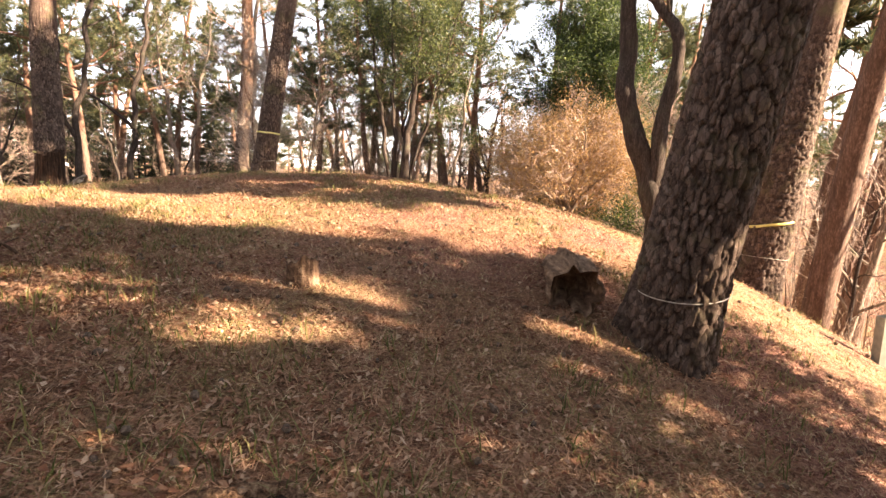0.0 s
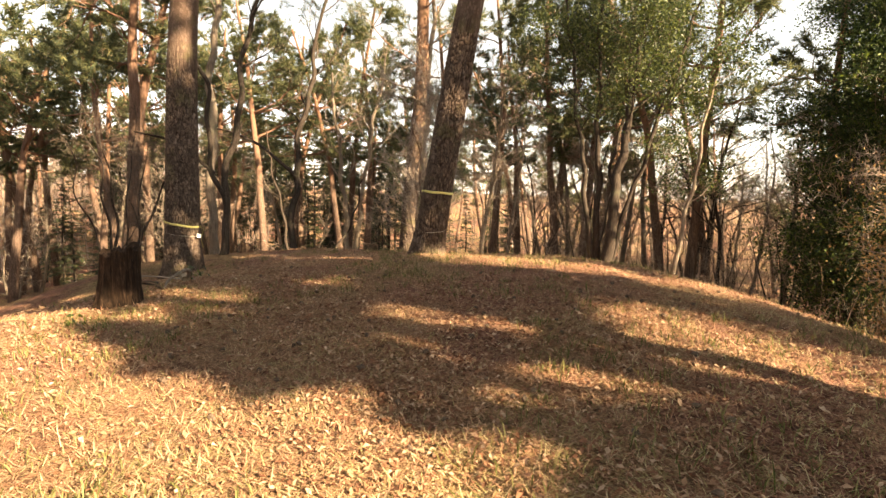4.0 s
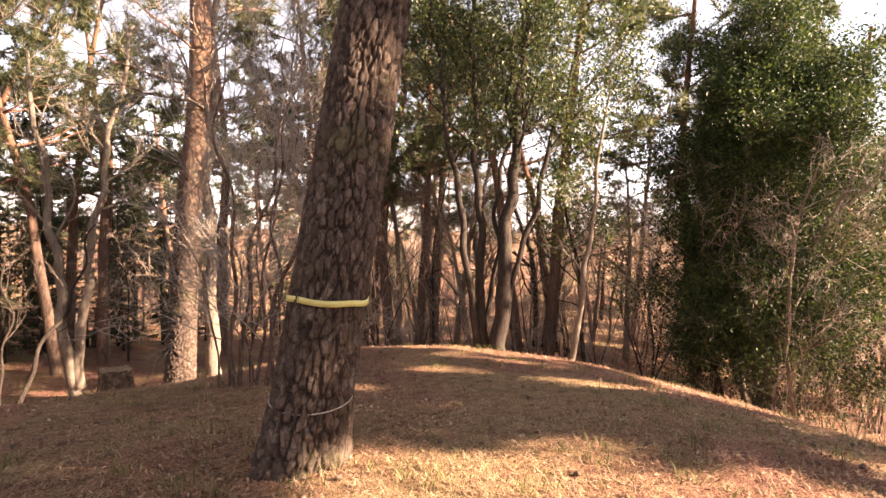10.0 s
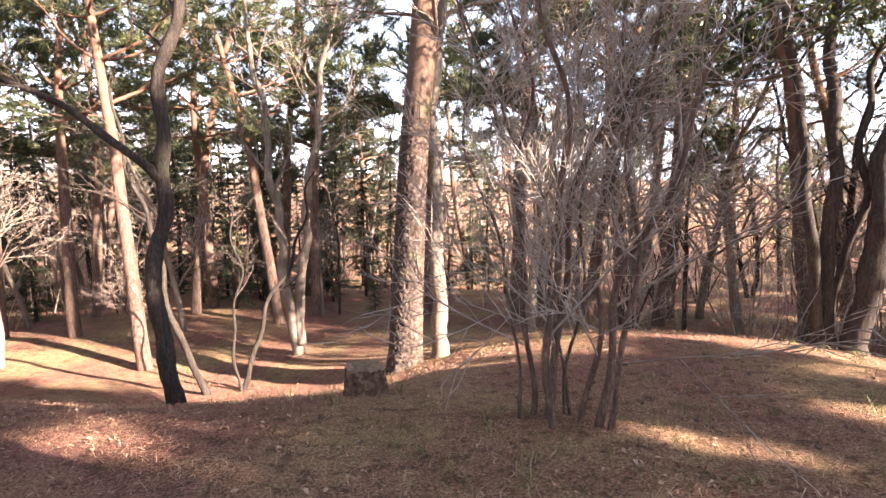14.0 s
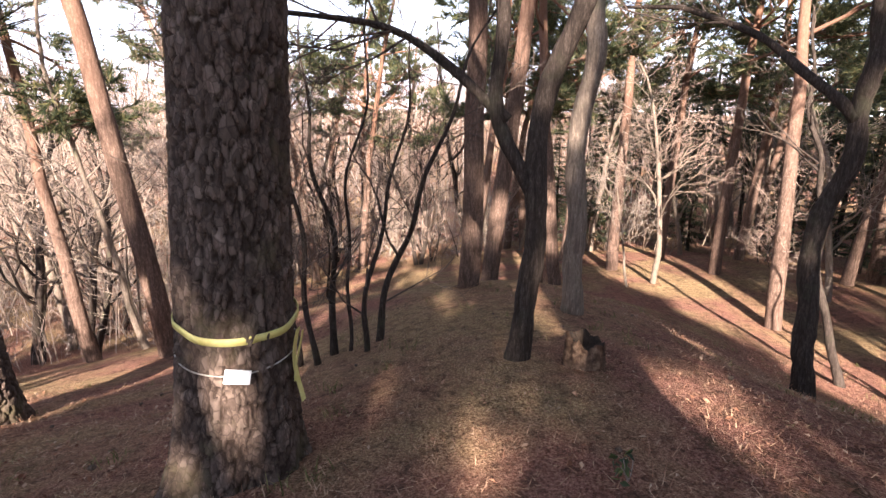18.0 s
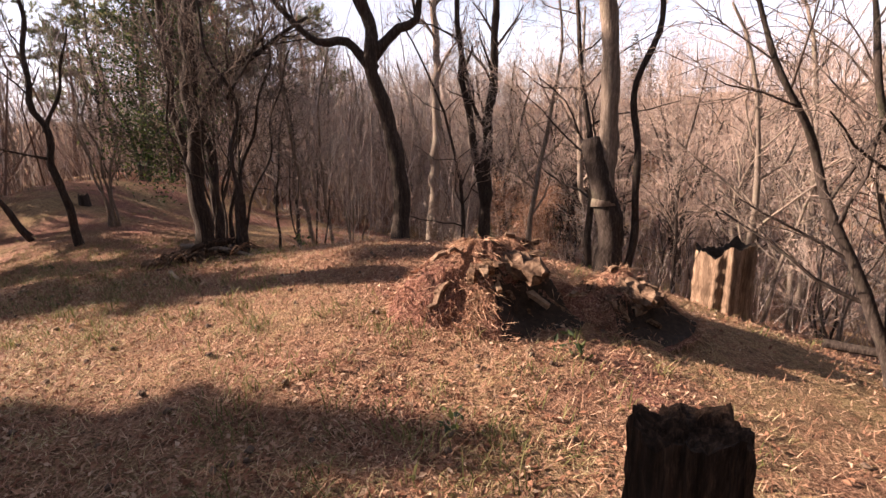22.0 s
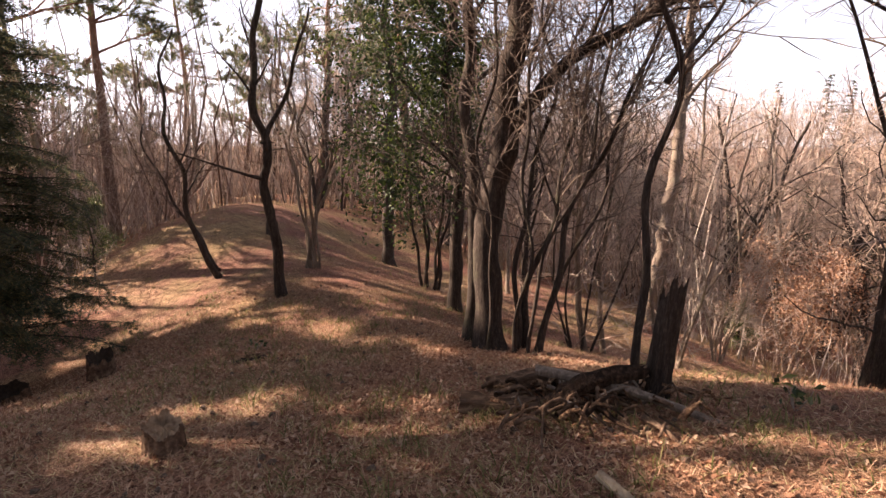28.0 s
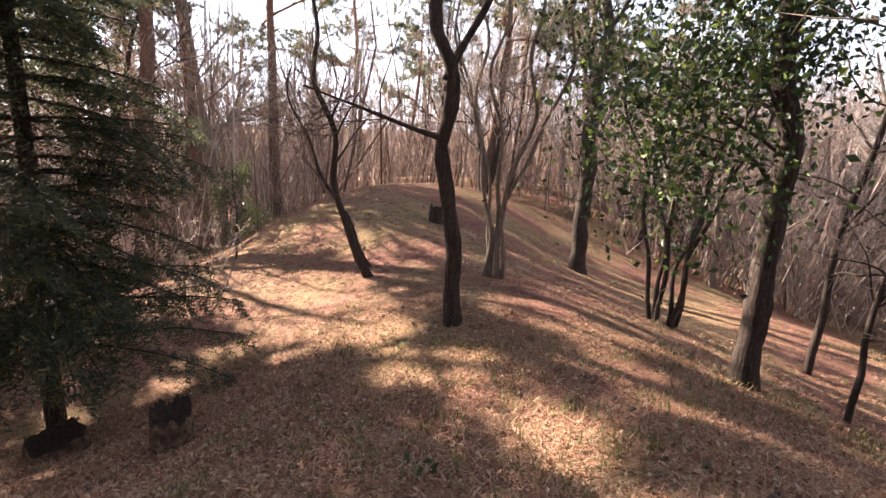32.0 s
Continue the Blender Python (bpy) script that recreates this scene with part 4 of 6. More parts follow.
# straight trunk with evergreen leaves
stem_tree("evergreen_oak", -2.6, -1.75, [(up([(-0.02, 0, -0.1), (-0.01, 0, 1.0), (0.02, 0, 1.9), (0.07, -0.02, 2.5), (0.14, -0.03, 3.2)], 8, (0.2, 0)), 0.115, 0.04)],
    "slim straight evergreen with hanging dark glossy leaves", "tree", M_DARK, kids=(30, 6, 4), reach=1.2, start=0.22, seed=41, pull=(0.7, -0.2), leaves=(21, 0.068, 0.25, M_CAMELLIA, "large dark glossy leaves"), lift=-0.06, open_=1.05, limb_r=0.28)
stem_tree("bare_shrub", -2.05, -3.9, [([(0.15 * math.cos(a), 0.15 * math.sin(a), -0.08), (0.25 * math.cos(a), 0.25 * math.sin(a), 0.8), (0.6 * math.cos(a), 0.6 * math.sin(a), 2.2), (0.9 * math.cos(a), 0.9 * math.sin(a), 3.6)], 0.035, 0.01) for a in (0.2, 1.2, 2.2, 3.0, 4.0, 5.2)], "clump of thin bare stems beside the ridge", "shrub", M_DARK, kids=(7, 4, 3), reach=0.8, seed=42, start=0.35)
stem_tree("bare_tree", -0.65, -7.6, [(up([(0, 0, -0.1), (0.05, 0, 2.0), (-0.05, 0, 4.2)], 9, (0.3, 0.1)), 0.17, 0.05)], "dark bare tree at the end of the ridge", "tree", M_DARK, seed=46, reach=1.8, start=0.4)
stem_tree("bare_tree", -8.5, -0.5, [(up([(0, 0, -0.1), (0.1, 0.02, 1.8), (0.0, 0.05, 3.4)], 8, (-0.3, 0.2)), 0.15, 0.04), (up([(0.05, 0, 1.9), (0.35, 0.05, 3.2), (0.5, 0.1, 4.4)], 8, (0.5, 0)), 0.09, 0.03)], "slim dark bare tree forked at breast height", "tree", M_DARK, seed=47, reach=1.4, start=0.4)
# crooked tree with knots on the ridge
stem_tree("knotted_tree", 0.08, -1.3, [([(-0.02, -0.01, -0.1), (0.02, 0.01, 0.5), (0.03, 0.02, 0.85), (0.11, 0.04, 1.3), (0.23, 0.07, 1.72), (0.17, 0.05, 2.08), (0.13, 0.04, 2.45), (0.24, 0.07, 2.9), (0.2, 0.0, 4), (0.3, -0.1, 5.5)], 0.085, 0.03), ([(0.15, 0.05, 2.3), (-0.05, 0.0, 2.8), (-0.25, -0.05, 3.4), (-0.5, -0.1, 4.2)], 0.04, 0.015), ([(0.2, 0.06, 1.8), (0.7, 0.25, 1.95), (1.3, 0.45, 2.2)], 0.025, 0.008)],
    "slim dark crooked tree with knotty bends on the ridge", "tree", M_DARK, seed=43, reach=0.9, start=0.5, kids=(7, 5, 3))
stem_tree("bare_shrub", 0.15, -3.15, [([(sx, 0, -0.08), (sx * 1.1, 0.02, 0.8), (sx + dx * 0.4, 0, 1.7), (sx + dx * 0.8, 0, 2.6), (sx + dx * 1.3, 0, 4.4)], r, 0.012) for sx, dx, r in ((-0.08, -0.35, 0.042), (0.02, 0.05, 0.036), (0.1, 0.3, 0.034), (-0.12, -0.7, 0.03), (0.06, 0.55, 0.026))],
    "clump of upright bare stems on the ridge", "shrub", M_GREY, kids=(9, 6, 5), reach=0.9, seed=44, start=0.4)
stem_tree("bare_sapling", 1.85, -3.05, [([(0.03, 0.02, -0.08), (0.33, 0.16, 0.7), (0.57, 0.28, 1.65), (0.63, 0.31, 2.8), (0.64, 0.32, 4.4)], 0.06, 0.015), ([(0.05, 0.03, 0.1), (0.5, 0.1, 0.9), (0.95, 0.1, 1.7), (1.2, 0.1, 2.8)], 0.04, 0.01)], "leaning forked sapling on the sunny side of the ridge", "tree", M_DARK, kids=(8, 5, 3), seed=45, reach=0.9, start=0.35)

# ---- conifers ----


def fir_tree(name, x, y, tall, wide, seed, label, dense=1.0, r=0.09, mat=M_FIR, low=0.35, fine=False):
    """A dark conifer: whorls of drooping boughs with flat sprays of needles."""
    ob = thing(name, x, y, label, "tree", "dark conifers")
    rng = np.random.default_rng(seed)
    g = Geo()
    z = np.linspace(-0.1, tall, 24)
    g.tube(np.stack([0.04 * np.sin(z), 0.03 * np.cos(z * 1.3), z], 1), np.linspace(r, 0.012, 24), 9)
    part("trunk", g, M_DARK, ob)
    boughs, sprays = Geo(), Geo()
    h = low
    while h < tall - 0.15:
        f = (h - low) / (tall - low)
        n = int(5 * dense) + rng.integers(0, 3)
        for k in range(n):
            az = rng.uniform(0, 2 * math.pi)
            L = wide * (1 - f) ** 0.8 * rng.uniform(0.45, 1.25) + 0.1
            d = np.array([math.cos(az), math.sin(az), 0.15 - 0.1 * (1 - f)])
            pts, _ = wander(rng, (0, 0, h), d, L, 7, 0.07, -0.05)
            boughs.tube(pts, np.linspace(0.016, 0.004, len(pts)), 4)
            side = unit(np.cross(unit(pts[-1] - pts[0]), (0, 0, 1)))
            m = int(16 * dense * L / wide) + 5
            for j in range(m):
                u = 0.15 + 0.85 * (j + rng.uniform(0, 1)) / m
                i = min(len(pts) - 2, int(u * (len(pts) - 1)))
                q = pts[i] + (pts[i + 1] - pts[i]) * (u * (len(pts) - 1) - i)
                ax = unit(pts[i + 1] - pts[i])
                for sgn in (-1, 1):
                    sd = unit(ax * 0.7 + side * sgn + rng.normal(0, 0.28, 3) + np.array([0, 0, -0.35]))
                    sl = 0.34 * (1.1 - 0.6 * u) * rng.uniform(0.6, 1.2) * (0.5 + 0.5 * wide)
                    up_ = unit(np.cross(sd, ax) + rng.normal(0, 0.2, 3))
                    w = unit(np.cross(sd, up_)) * 0.05
                    v, t = [], []
                    if fine:
                        k = 15
                        f2 = (np.arange(k) + rng.uniform(0, 1, k)) / k
                        c = q + np.outer(f2 * sl, sd) - np.outer(0.25 * sl * f2 ** 2, (0, 0, 1))
                        wd = unit(np.cross(sd, up_))
                        a = sd * 0.75 + np.outer(np.where(np.arange(k) % 2, 1, -1), wd) + rng.normal(0, 0.3, (k, 3))
                        a = a / np.linalg.norm(a, axis=1)[:, None] * (0.07 * (1.15 - 0.5 * f2) * rng.uniform(0.7, 1.25, k))[:, None]
                        b = sd * 0.011
                        sprays.add(np.stack([c - b, c + b, c + a], 1).reshape(-1, 3), None, np.arange(3 * k).reshape(-1, 3))
                        continue
                    for s in range(4):
                        c = q + sd * sl * (s / 4)
                        tip = q + sd * sl * ((s + 1.7) / 4)
                        v += [c + sd * 0.01, c + w * (1.5 - 0.25 * s) + sd * 0.06, c - w * (1.5 - 0.25 * s) + sd * 0.06, tip]
                        b = s * 4
                        t += [(b, b + 1, b + 3), (b, b + 3, b + 2)]
                    sprays.add(np.array(v), None, t)
        h += 0.17 / dense * rng.uniform(0.8, 1.3)
    tagged(part("branchwork", boughs, M_DARK, ob), kind="stuff")
    part("needle_foliage", sprays, mat, ob, "dark drooping needle sprays", flat=True)
    return ob


FIR = fir_tree("fir_tree", 3.4, 0.35, 8.2, 1.62, 51, "dark young fir with boughs drooping near the ground", 1.28, low=0.85, fine=True)

# ---- stumps, logs and dead wood ----


def stump(x, y, r, tall, seed, label, hollow=0.0, jag=0.25, wide=0.35, tilt=(0, 0), name="tree_stump", top=M_CUT, mat=M_WOOD):
    """A weathered stump: ridged sides flaring at the foot, an uneven top, sometimes hollow."""
    ob = thing(name, x, y, label, "stump", "old stumps")
    rng = np.random.default_rng(seed)
    n, k = 18, 72
    a = np.arange(k) * 2 * math.pi / k
    ph = rng.uniform(0, 6.28, 5)
    rim = tall * (1 + jag * (0.5 * np.sin(a + ph[0]) + 0.3 * np.sin(3 * a + ph[1]) + 0.25 * np.sin(7 * a + ph[2]) + 0.12 * rng.normal(0, 1, k)))
    ridge = 0.09 * np.abs(np.sin(4.5 * a + ph[3])) + 0.07 * np.abs(np.sin(8 * a + ph[4])) + 0.045 * rng.normal(0, 1, k) - 0.08
    v = []
    for i in range(n):
        u = i / (n - 1)
        rr = r * (1 + wide * math.exp(-u * tall / 0.18) + ridge * (1 - 0.3 * u) + 0.02 * np.sin(31 * u + 5 * a))
        z = -0.1 + (rim + 0.1) * u
        v.append(np.stack([np.cos(a) * rr + tilt[0] * z, np.sin(a) * rr + tilt[1] * z, z], 1))
    g = Geo()
    i = np.arange(n - 1)[:, None] * k
    j = np.arange(k)[None, :]
    jn = (j + 1) % k
    g.add(np.vstack(v), np.stack([i + j, i + jn, i + k + jn, i + k + j], -1).reshape(-1, 4))
    part("body", g, mat, ob)
    g = Geo()
    rings = [v[-1]]
    c = v[-1].mean(0)
    inner = ((0.8, -0.01, 0.5), (0.55, -0.03, 0.8), (0.3, -0.02, 1)) if not hollow else ((0.82, -0.02, 0.3), (0.7, -hollow * 0.5, 0.8), (0.5, -hollow, 1))
    for s, dz, flat in inner:
        q = c + (v[-1] - c) * s
        q[:, 2] = v[-1][:, 2] * (1 - flat) + (c[2]) * flat + dz + 0.012 * rng.normal(0, 1, k)
        rings.append(q)
    m = len(rings)
    i = np.arange(m - 1)[:, None] * k
    g.add(np.vstack(rings + [c[None] + (0, 0, inner[-1][1])]), np.stack([i + j, i + jn, i + k + jn, i + k + j], -1).reshape(-1, 4), [((m - 1) * k + b, (m - 1) * k + (b + 1) % k, m * k) for b in range(k)])
    # a hollow top has its shade painted in as near-black
    part("cut_face", g, M_HOLE if hollow else top, ob)
    return ob


stump(-1.0, 3.6, 0.09, 0.16, 61, "small weathered stump with splintered top", jag=0.3)
stump(-7.42, 16.95, 0.17, 0.27, 62, "broad sawn stump on the shaded slope", jag=0.1)
stump(-9.78, 15.0, 0.13, 0.22, 63, "low rotten stump beside a dark bare tree", jag=0.3, hollow=0.08)
stump(-9.85, 5.15, 0.31, 0.78, 64, "broad sunlit hollow stump", hollow=0.3, jag=0.16, wide=0.15, mat=M_STUMP)
stump(-6.7, 8.95, 0.185, 0.64, 65, "dark rotten stump with ridged sides", mat=M_ROT_DARK, top=M_ROT_DARK, jag=0.12, wide=0.55, tilt=(0.08, 0.02))
stump(-4.04, 3.02, 0.068, 0.76, 66, "tall broken dark snag", jag=0.2, wide=0.6, hollow=0.15, name="snag_stump", mat=M_DARK, tilt=(-0.06, 0.03))
stump(1.5, 0.8, 0.12, 0.27, 67, "small dark rotten stump on the edge of the ridge", jag=0.35, hollow=0.08)
stump(2.6, 0.9, 0.17, 0.16, 68, "low rotten stump near the fir", jag=0.3, hollow=0.05)
stump(1.96, -5.9, 0.12, 0.3, 82, "small dark stump far along the ridge", jag=0.3, mat=M_DARK)
stump(-16.4, 17.6, 0.16, 0.3, 69, "small stump on the sunny slope", jag=0.2)


def rough_log(name, x, y, pts, r0, r1, seed, label, mat=M_WOOD, hollow=False, k=22, rough=0.08, group="dead wood", z=None):
    ob = thing(name, x, y, label, "log" if r0 > 0.045 else "branch", group, z=z)
    rng = np.random.default_rng(seed)
    p = curve(pts, 0.05)
    n = len(p)
    d = np.gradient(p, axis=0)
    d /= np.linalg.norm(d, axis=1)[:, None]
    s = np.cross(d, [0, 0, 1.0])
    s /= np.linalg.norm(s, axis=1)[:, None]
    w = np.cross(s, d)
    a = np.arange(k) * 2 * math.pi / k
    ridge = rough * (np.sin(7 * a + seed) + 0.6 * np.sin(13 * a + 2 * seed) + 0.5 * rng.normal(0, 1, k))
    u = np.linspace(0, 1, n)
    rr = (r0 + (r1 - r0) * u)[:, None] * (1 + ridge[None, :] + 0.5 * rough * rng.normal(0, 1, (n, 1)) + 0.4 * rough * rng.normal(0, 1, (n, k)))
    v = p[:, None, :] + (np.cos(a)[None, :, None] * s[:, None, :] + np.sin(a)[None, :, None] * w[:, None, :]) * rr[..., None]
    v[0] += d[0] * 0.12 * r0 * rng.normal(0, 1, (k, 1))
    v[-1] += d[-1] * 0.5 * r1 * rng.normal(0, 1, (k, 1))
    g = Geo()
    i = np.arange(n - 1)[:, None] * k
    j = np.arange(k)[None, :]
    jn = (j + 1) % k
    g.add(v.reshape(-1, 3), np.stack([i + j, i + jn, i + k + jn, i + k + j], -1).reshape(-1, 4))
    part("body", g, mat, ob)
    for e, (c, ring, dd) in enumerate(((p[0], v[0], d[0]), (p[-1], v[-1], -d[-1]))):
        g = Geo()
        deep = (0.35 if hollow else 0.02) * (1 if e == 0 else 0.1)
        q = c + (ring - c) * 0.72 + dd * deep * 0.3
        z2 = c + (ring - c) * 0.45 + dd * deep
        t = [(2 * k + b, 2 * k + (b + 1) % k, 3 * k) for b in range(k)]
        i = np.arange(2)[:, None] * k
        g.add(np.vstack([ring, q, z2, c[None] + dd * deep]), np.stack([i + j, i + jn, i + k + jn, i + k + j], -1).reshape(-1, 4), t)
        part("end_face", g, M_WOOD if hollow and e == 0 else M_CUT if r0 > 0.05 else mat, ob)
    return ob


rough_log("hollow_log", 0.99, 3.74, [(0, 0, 0.17), (0.04, 0.3, 0.2), (0.07, 0.6, 0.2), (0.1, 0.95, 0.19)], 0.205, 0.155, 71, "short rotten needle-covered log with a dark hollow end", mat=M_LOG, hollow=True, rough=0.13)
rough_log("rotten_log", -2.75, 3.05, [(0, 0, 0.05), (-0.6, 0.12, 0.08), (-1.2, 0.28, 0.1)], 0.075, 0.06, 72, "thick rotten log in a heap of dead wood", mat=M_LOG_CROSS, rough=0.16)
rough_log("rotten_log", -2.95, 2.75, [(0, 0, 0.05), (-0.5, 0.12, 0.2), (-1.0, 0.3, 0.17)], 0.07, 0.05, 73, "split brown log across the heap", mat=M_LOG_CROSS, rough=0.2)
rough_log("rotten_log", -3.3, 3.3, [(0, 0, 0.06), (-0.25, -0.1, 0.2), (-0.65, -0.22, 0.24)], 0.06, 0.04, 74, "thin bark-covered log on the heap", mat=M_ROT_DARK, rough=0.18)
rough_log("long_pole", -3.25, 3.0, [(0, 0, 0.24), (-0.5, 0.18, 0.22), (-1.0, 0.42, 0.14), (-1.45, 0.66, 0.03)], 0.035, 0.016, 75, "long bare branch lying out of the heap", mat=M_GREY, rough=0.04)
rough_log("pale_stick", -3.42, 4.05, [(0, 0, 0.05), (-0.16, 0.3, 0.05), (-0.33, 0.62, 0.02)], 0.026, 0.014, 76, "short bleached stick on dry leaves", mat=M_PALE_WOOD, rough=0.05)
rough_log("root_log", -7.05, 10.3, [(0, 0, 0.05), (-0.12, 0.08, 0.09), (-0.26, 0.16, 0.09), (-0.42, 0.3, 0.03)], 0.042, 0.03, 79, "bleached fallen root lying among dry leaves", mat=M_PALE_WOOD, rough=0.16)
rough_log("root_branch", -7.0, 10.3, [(0, 0, 0.09), (0.1, -0.12, 0.2), (0.08, -0.4, 0.12), (0.18, -0.6, 0.03)], 0.028, 0.012, 81, "twisted thin root beside a fallen root", mat=M_GREY, rough=0.1, k=10)
rough_log("dead_branch", -7.45, 10.2, [(0, 0, 0.05), (-0.12, -0.3, 0.1), (-0.2, -0.55, 0.04)], 0.03, 0.012, 83, "dark dead branch among dry leaves", mat=M_DARK, rough=0.1, k=10)
rough_log("dead_branch", -6.9, 9.75, [(0, 0, 0.02), (-0.35, 0.12, 0.06), (-0.8, 0.1, 0.03)], 0.014, 0.006, 84, "thin crooked stick lying by a stump", mat=M_WOOD, rough=0.1, k=8)
rough_log("dead_branch", -7.6, 10.75, [(0, 0, 0.03), (-0.3, -0.25, 0.09), (-0.55, -0.62, 0.12)], 0.012, 0.005, 85, "thin dry stick leaning over dead leaves", mat=M_TWIG, rough=0.1, k=8)
rough_log("dead_branch", -10.6, 5.9, [(0, 0, 0.05), (-0.5, 0.5, 0.06), (-1.0, 0.8, 0.05)], 0.05, 0.04, 80, "dark dead branch on the slope behind a stump", mat=M_DARK, rough=0.08)


def green_sprig(x, y, seed, label, size=1.0, blades=16, mat=M_OAK):
    """A small green plant: short stems with broad blades."""
    ob = thing("green_plant", x, y, label, "plant", "small green plants")
    rng = np.random.default_rng(seed)
    stems, tips = Geo(), []
    for q in range(5):
        az = rng.uniform(0, 6.28)
        p, d = wander(rng, (0, 0, -0.01), (0.5 * math.cos(az), 0.5 * math.sin(az), 1), 0.16 * size * rng.uniform(0.6, 1.2), 4, 0.12, 0.0)
        stems.tube(p, np.linspace(0.004, 0.002, len(p)), 5)
        tips += [(p[-1], d), (p[-2], d)]
    part("stalks", stems, M_TWIG, ob)
    part("foliage", leaf_cloud(rng, tips, max(1, blades // 10 + 1), 0.07 * size, 0.035 * size, 2.2), mat, ob, "fresh green leaves", flat=True)


for gx, gy, gs, big in ((-7.2, 10.62, 1, 1.3), (-6.0, 8.0, 2, 0.9), (-4.85, 3.2, 3, 1.2), (-7.05, 7.25, 4, 1.0), (-8.3, 14.4, 5, 0.9), (-0.55, 1.15, 6, 0.8)):
    green_sprig(gx, gy, gs, "small green plant among dry leaves", big)


def heap_sticks():
    rng = np.random.default_rng(5)
    for k in range(84):
        x, y = -3.4 + rng.uniform(-0.65, 0.55), 3.2 + rng.uniform(-0.42, 0.36)
        az, L = rng.normal(2.9, 0.9), rng.uniform(0.12, 0.42)
        d = np.array([math.cos(az), math.sin(az), 0])
        p = [(0, 0, 0.05 + 0.1 * rng.random()), tuple(d * L / 2 + (0, 0, 0.06 + 0.14 * rng.random())), tuple(d * L + (0, 0, 0.02 + 0.1 * rng.random()))]
        rough_log("dead_stick", x, y, p, rng.uniform(0.007, 0.022), 0.006, 200 + k, "dry stick in the heap of dead wood", mat=(M_WOOD, M_ROT, M_ROT_DARK, M_WOOD, M_GREY)[k % 5], k=8, rough=0.12)


heap_sticks()


def root_mound(x, y, seed, label, size=1.0, turn=0.0, hollow=1.9, high=0.46, sink=0.04):
    """The torn-up rotten foot of a fallen tree: ragged fibrous wood, overgrown with needles, with splinters and a dark hollow on one side."""
    ob = thing("root_mound", x, y, label, "stump", "old stumps", z=ground_z(x, y) - sink, turn=turn)
    rng = np.random.default_rng(seed)
    n, k = 54, 110
    a = np.arange(k) * 2 * math.pi / k

    def carve(ang, u):
        da = (ang - hollow + math.pi) % (2 * math.pi) - math.pi
        return math.exp(-(da / 0.5) ** 4) * float(smooth(0.4, 0.5, u)) * (1 - float(smooth(0.84, 1.0, u)))

    def surface(ang, u):
        w = 0.85 * (1 + 0.16 * math.sin(ang + 0.5) + 0.1 * math.sin(3 * ang + 1) + 0.05 * math.sin(5 * ang))
        px, py = math.cos(ang) * w * u * 1.05, math.sin(ang) * w * u * 0.85
        top = 0.95 + 0.14 * math.sin(5.2 * px + 1.2 + seed) * math.cos(3.1 * py) + 0.26 * noise.noise(Vector((px * 3.2, py * 3.2, seed)))
        z = high * (1 - float(smooth(0.15, 1.0, u + 0.07 * noise.noise(Vector((px * 5, py * 5, 4)))))) * top
        rib = 1 - abs(noise.noise(Vector((ang * 7, u * 1.6, seed * 2.0))))
        z += (0.05 * rib * rib - 0.03) * min(1, 4 * (1.02 - u)) + 0.03 * noise.noise(Vector((px * 14, py * 14, seed)))
        z -= 0.75 * carve(ang, u) * (z + 0.03)
        return px * size, py * size, (z - 0.04 * u) * size

    g = Geo()
    v = [surface(q, i / (n - 1)) for i in range(n) for q in a]
    i = np.arange(n - 1)[:, None] * k
    j = np.arange(k)[None, :]
    jn = (j + 1) % k
    g.add(v, np.stack([i + j, i + k + j, i + k + jn, i + jn], -1).reshape(-1, 4))
    part("mound", g, M_GROUND, ob)
    # dark sheet over the hollow, its shade put into the colour
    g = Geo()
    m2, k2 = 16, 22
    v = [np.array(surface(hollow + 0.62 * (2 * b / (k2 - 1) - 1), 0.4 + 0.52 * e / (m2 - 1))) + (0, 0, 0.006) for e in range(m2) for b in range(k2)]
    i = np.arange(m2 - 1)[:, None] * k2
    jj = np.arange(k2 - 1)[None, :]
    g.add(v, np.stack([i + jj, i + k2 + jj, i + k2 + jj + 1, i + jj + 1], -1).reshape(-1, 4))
    part("hollow_shade", g, M_HOLE, ob, "rotten hollow with shade painted in")
    # torn wood standing out of it
    for s in range(26):
        ang, u = (hollow + rng.normal(0, 0.55), rng.uniform(0.3, 0.5)) if s % 4 else (rng.uniform(0, 6.28), rng.uniform(0.1, 0.6))
        p = np.array(surface(ang, u))
        out = np.array([math.cos(ang), math.sin(ang), rng.uniform(-0.7, 0.1)])
        side = unit(np.cross(out, (0, 0, 1)))
        L, w, t = rng.uniform(0.1, 0.3) * size, rng.uniform(0.025, 0.08) * size, rng.uniform(0.008, 0.022) * size
        o = unit(out)
        nrm = unit(np.cross(side, o))
        g = Geo()
        m = 5
        rows = []
        for e in range(m):
            f = e / (m - 1)
            c = p - o * L * 0.35 + o * L * f + nrm * 0.02 * rng.normal() * size
            ww = w * (1 - 0.6 * f) * rng.uniform(0.7, 1.25)
            rows += [c - side * ww - nrm * t, c + side * ww * rng.uniform(0.6, 1.1) - nrm * t, c + side * ww + nrm * t, c - side * ww * rng.uniform(0.6, 1.1) + nrm * t]
        b = np.arange(m - 1) * 4
        g.add(rows, np.concatenate([np.stack([b + e, b + (e + 1) % 4, b + 4 + (e + 1) % 4, b + 4 + e], 1) for e in range(4)] + [np.array([[0, 3, 2, 1], [4 * m - 4, 4 * m - 3, 4 * m - 2, 4 * m - 1]])]))
        part("splinter", g, (M_WOOD, M_ROT, M_WOOD, M_CUT)[s % 4], ob, flat=True)
    # the broken block of root over the hollow
    d = np.array([math.cos(hollow), math.sin(hollow), -0.15])
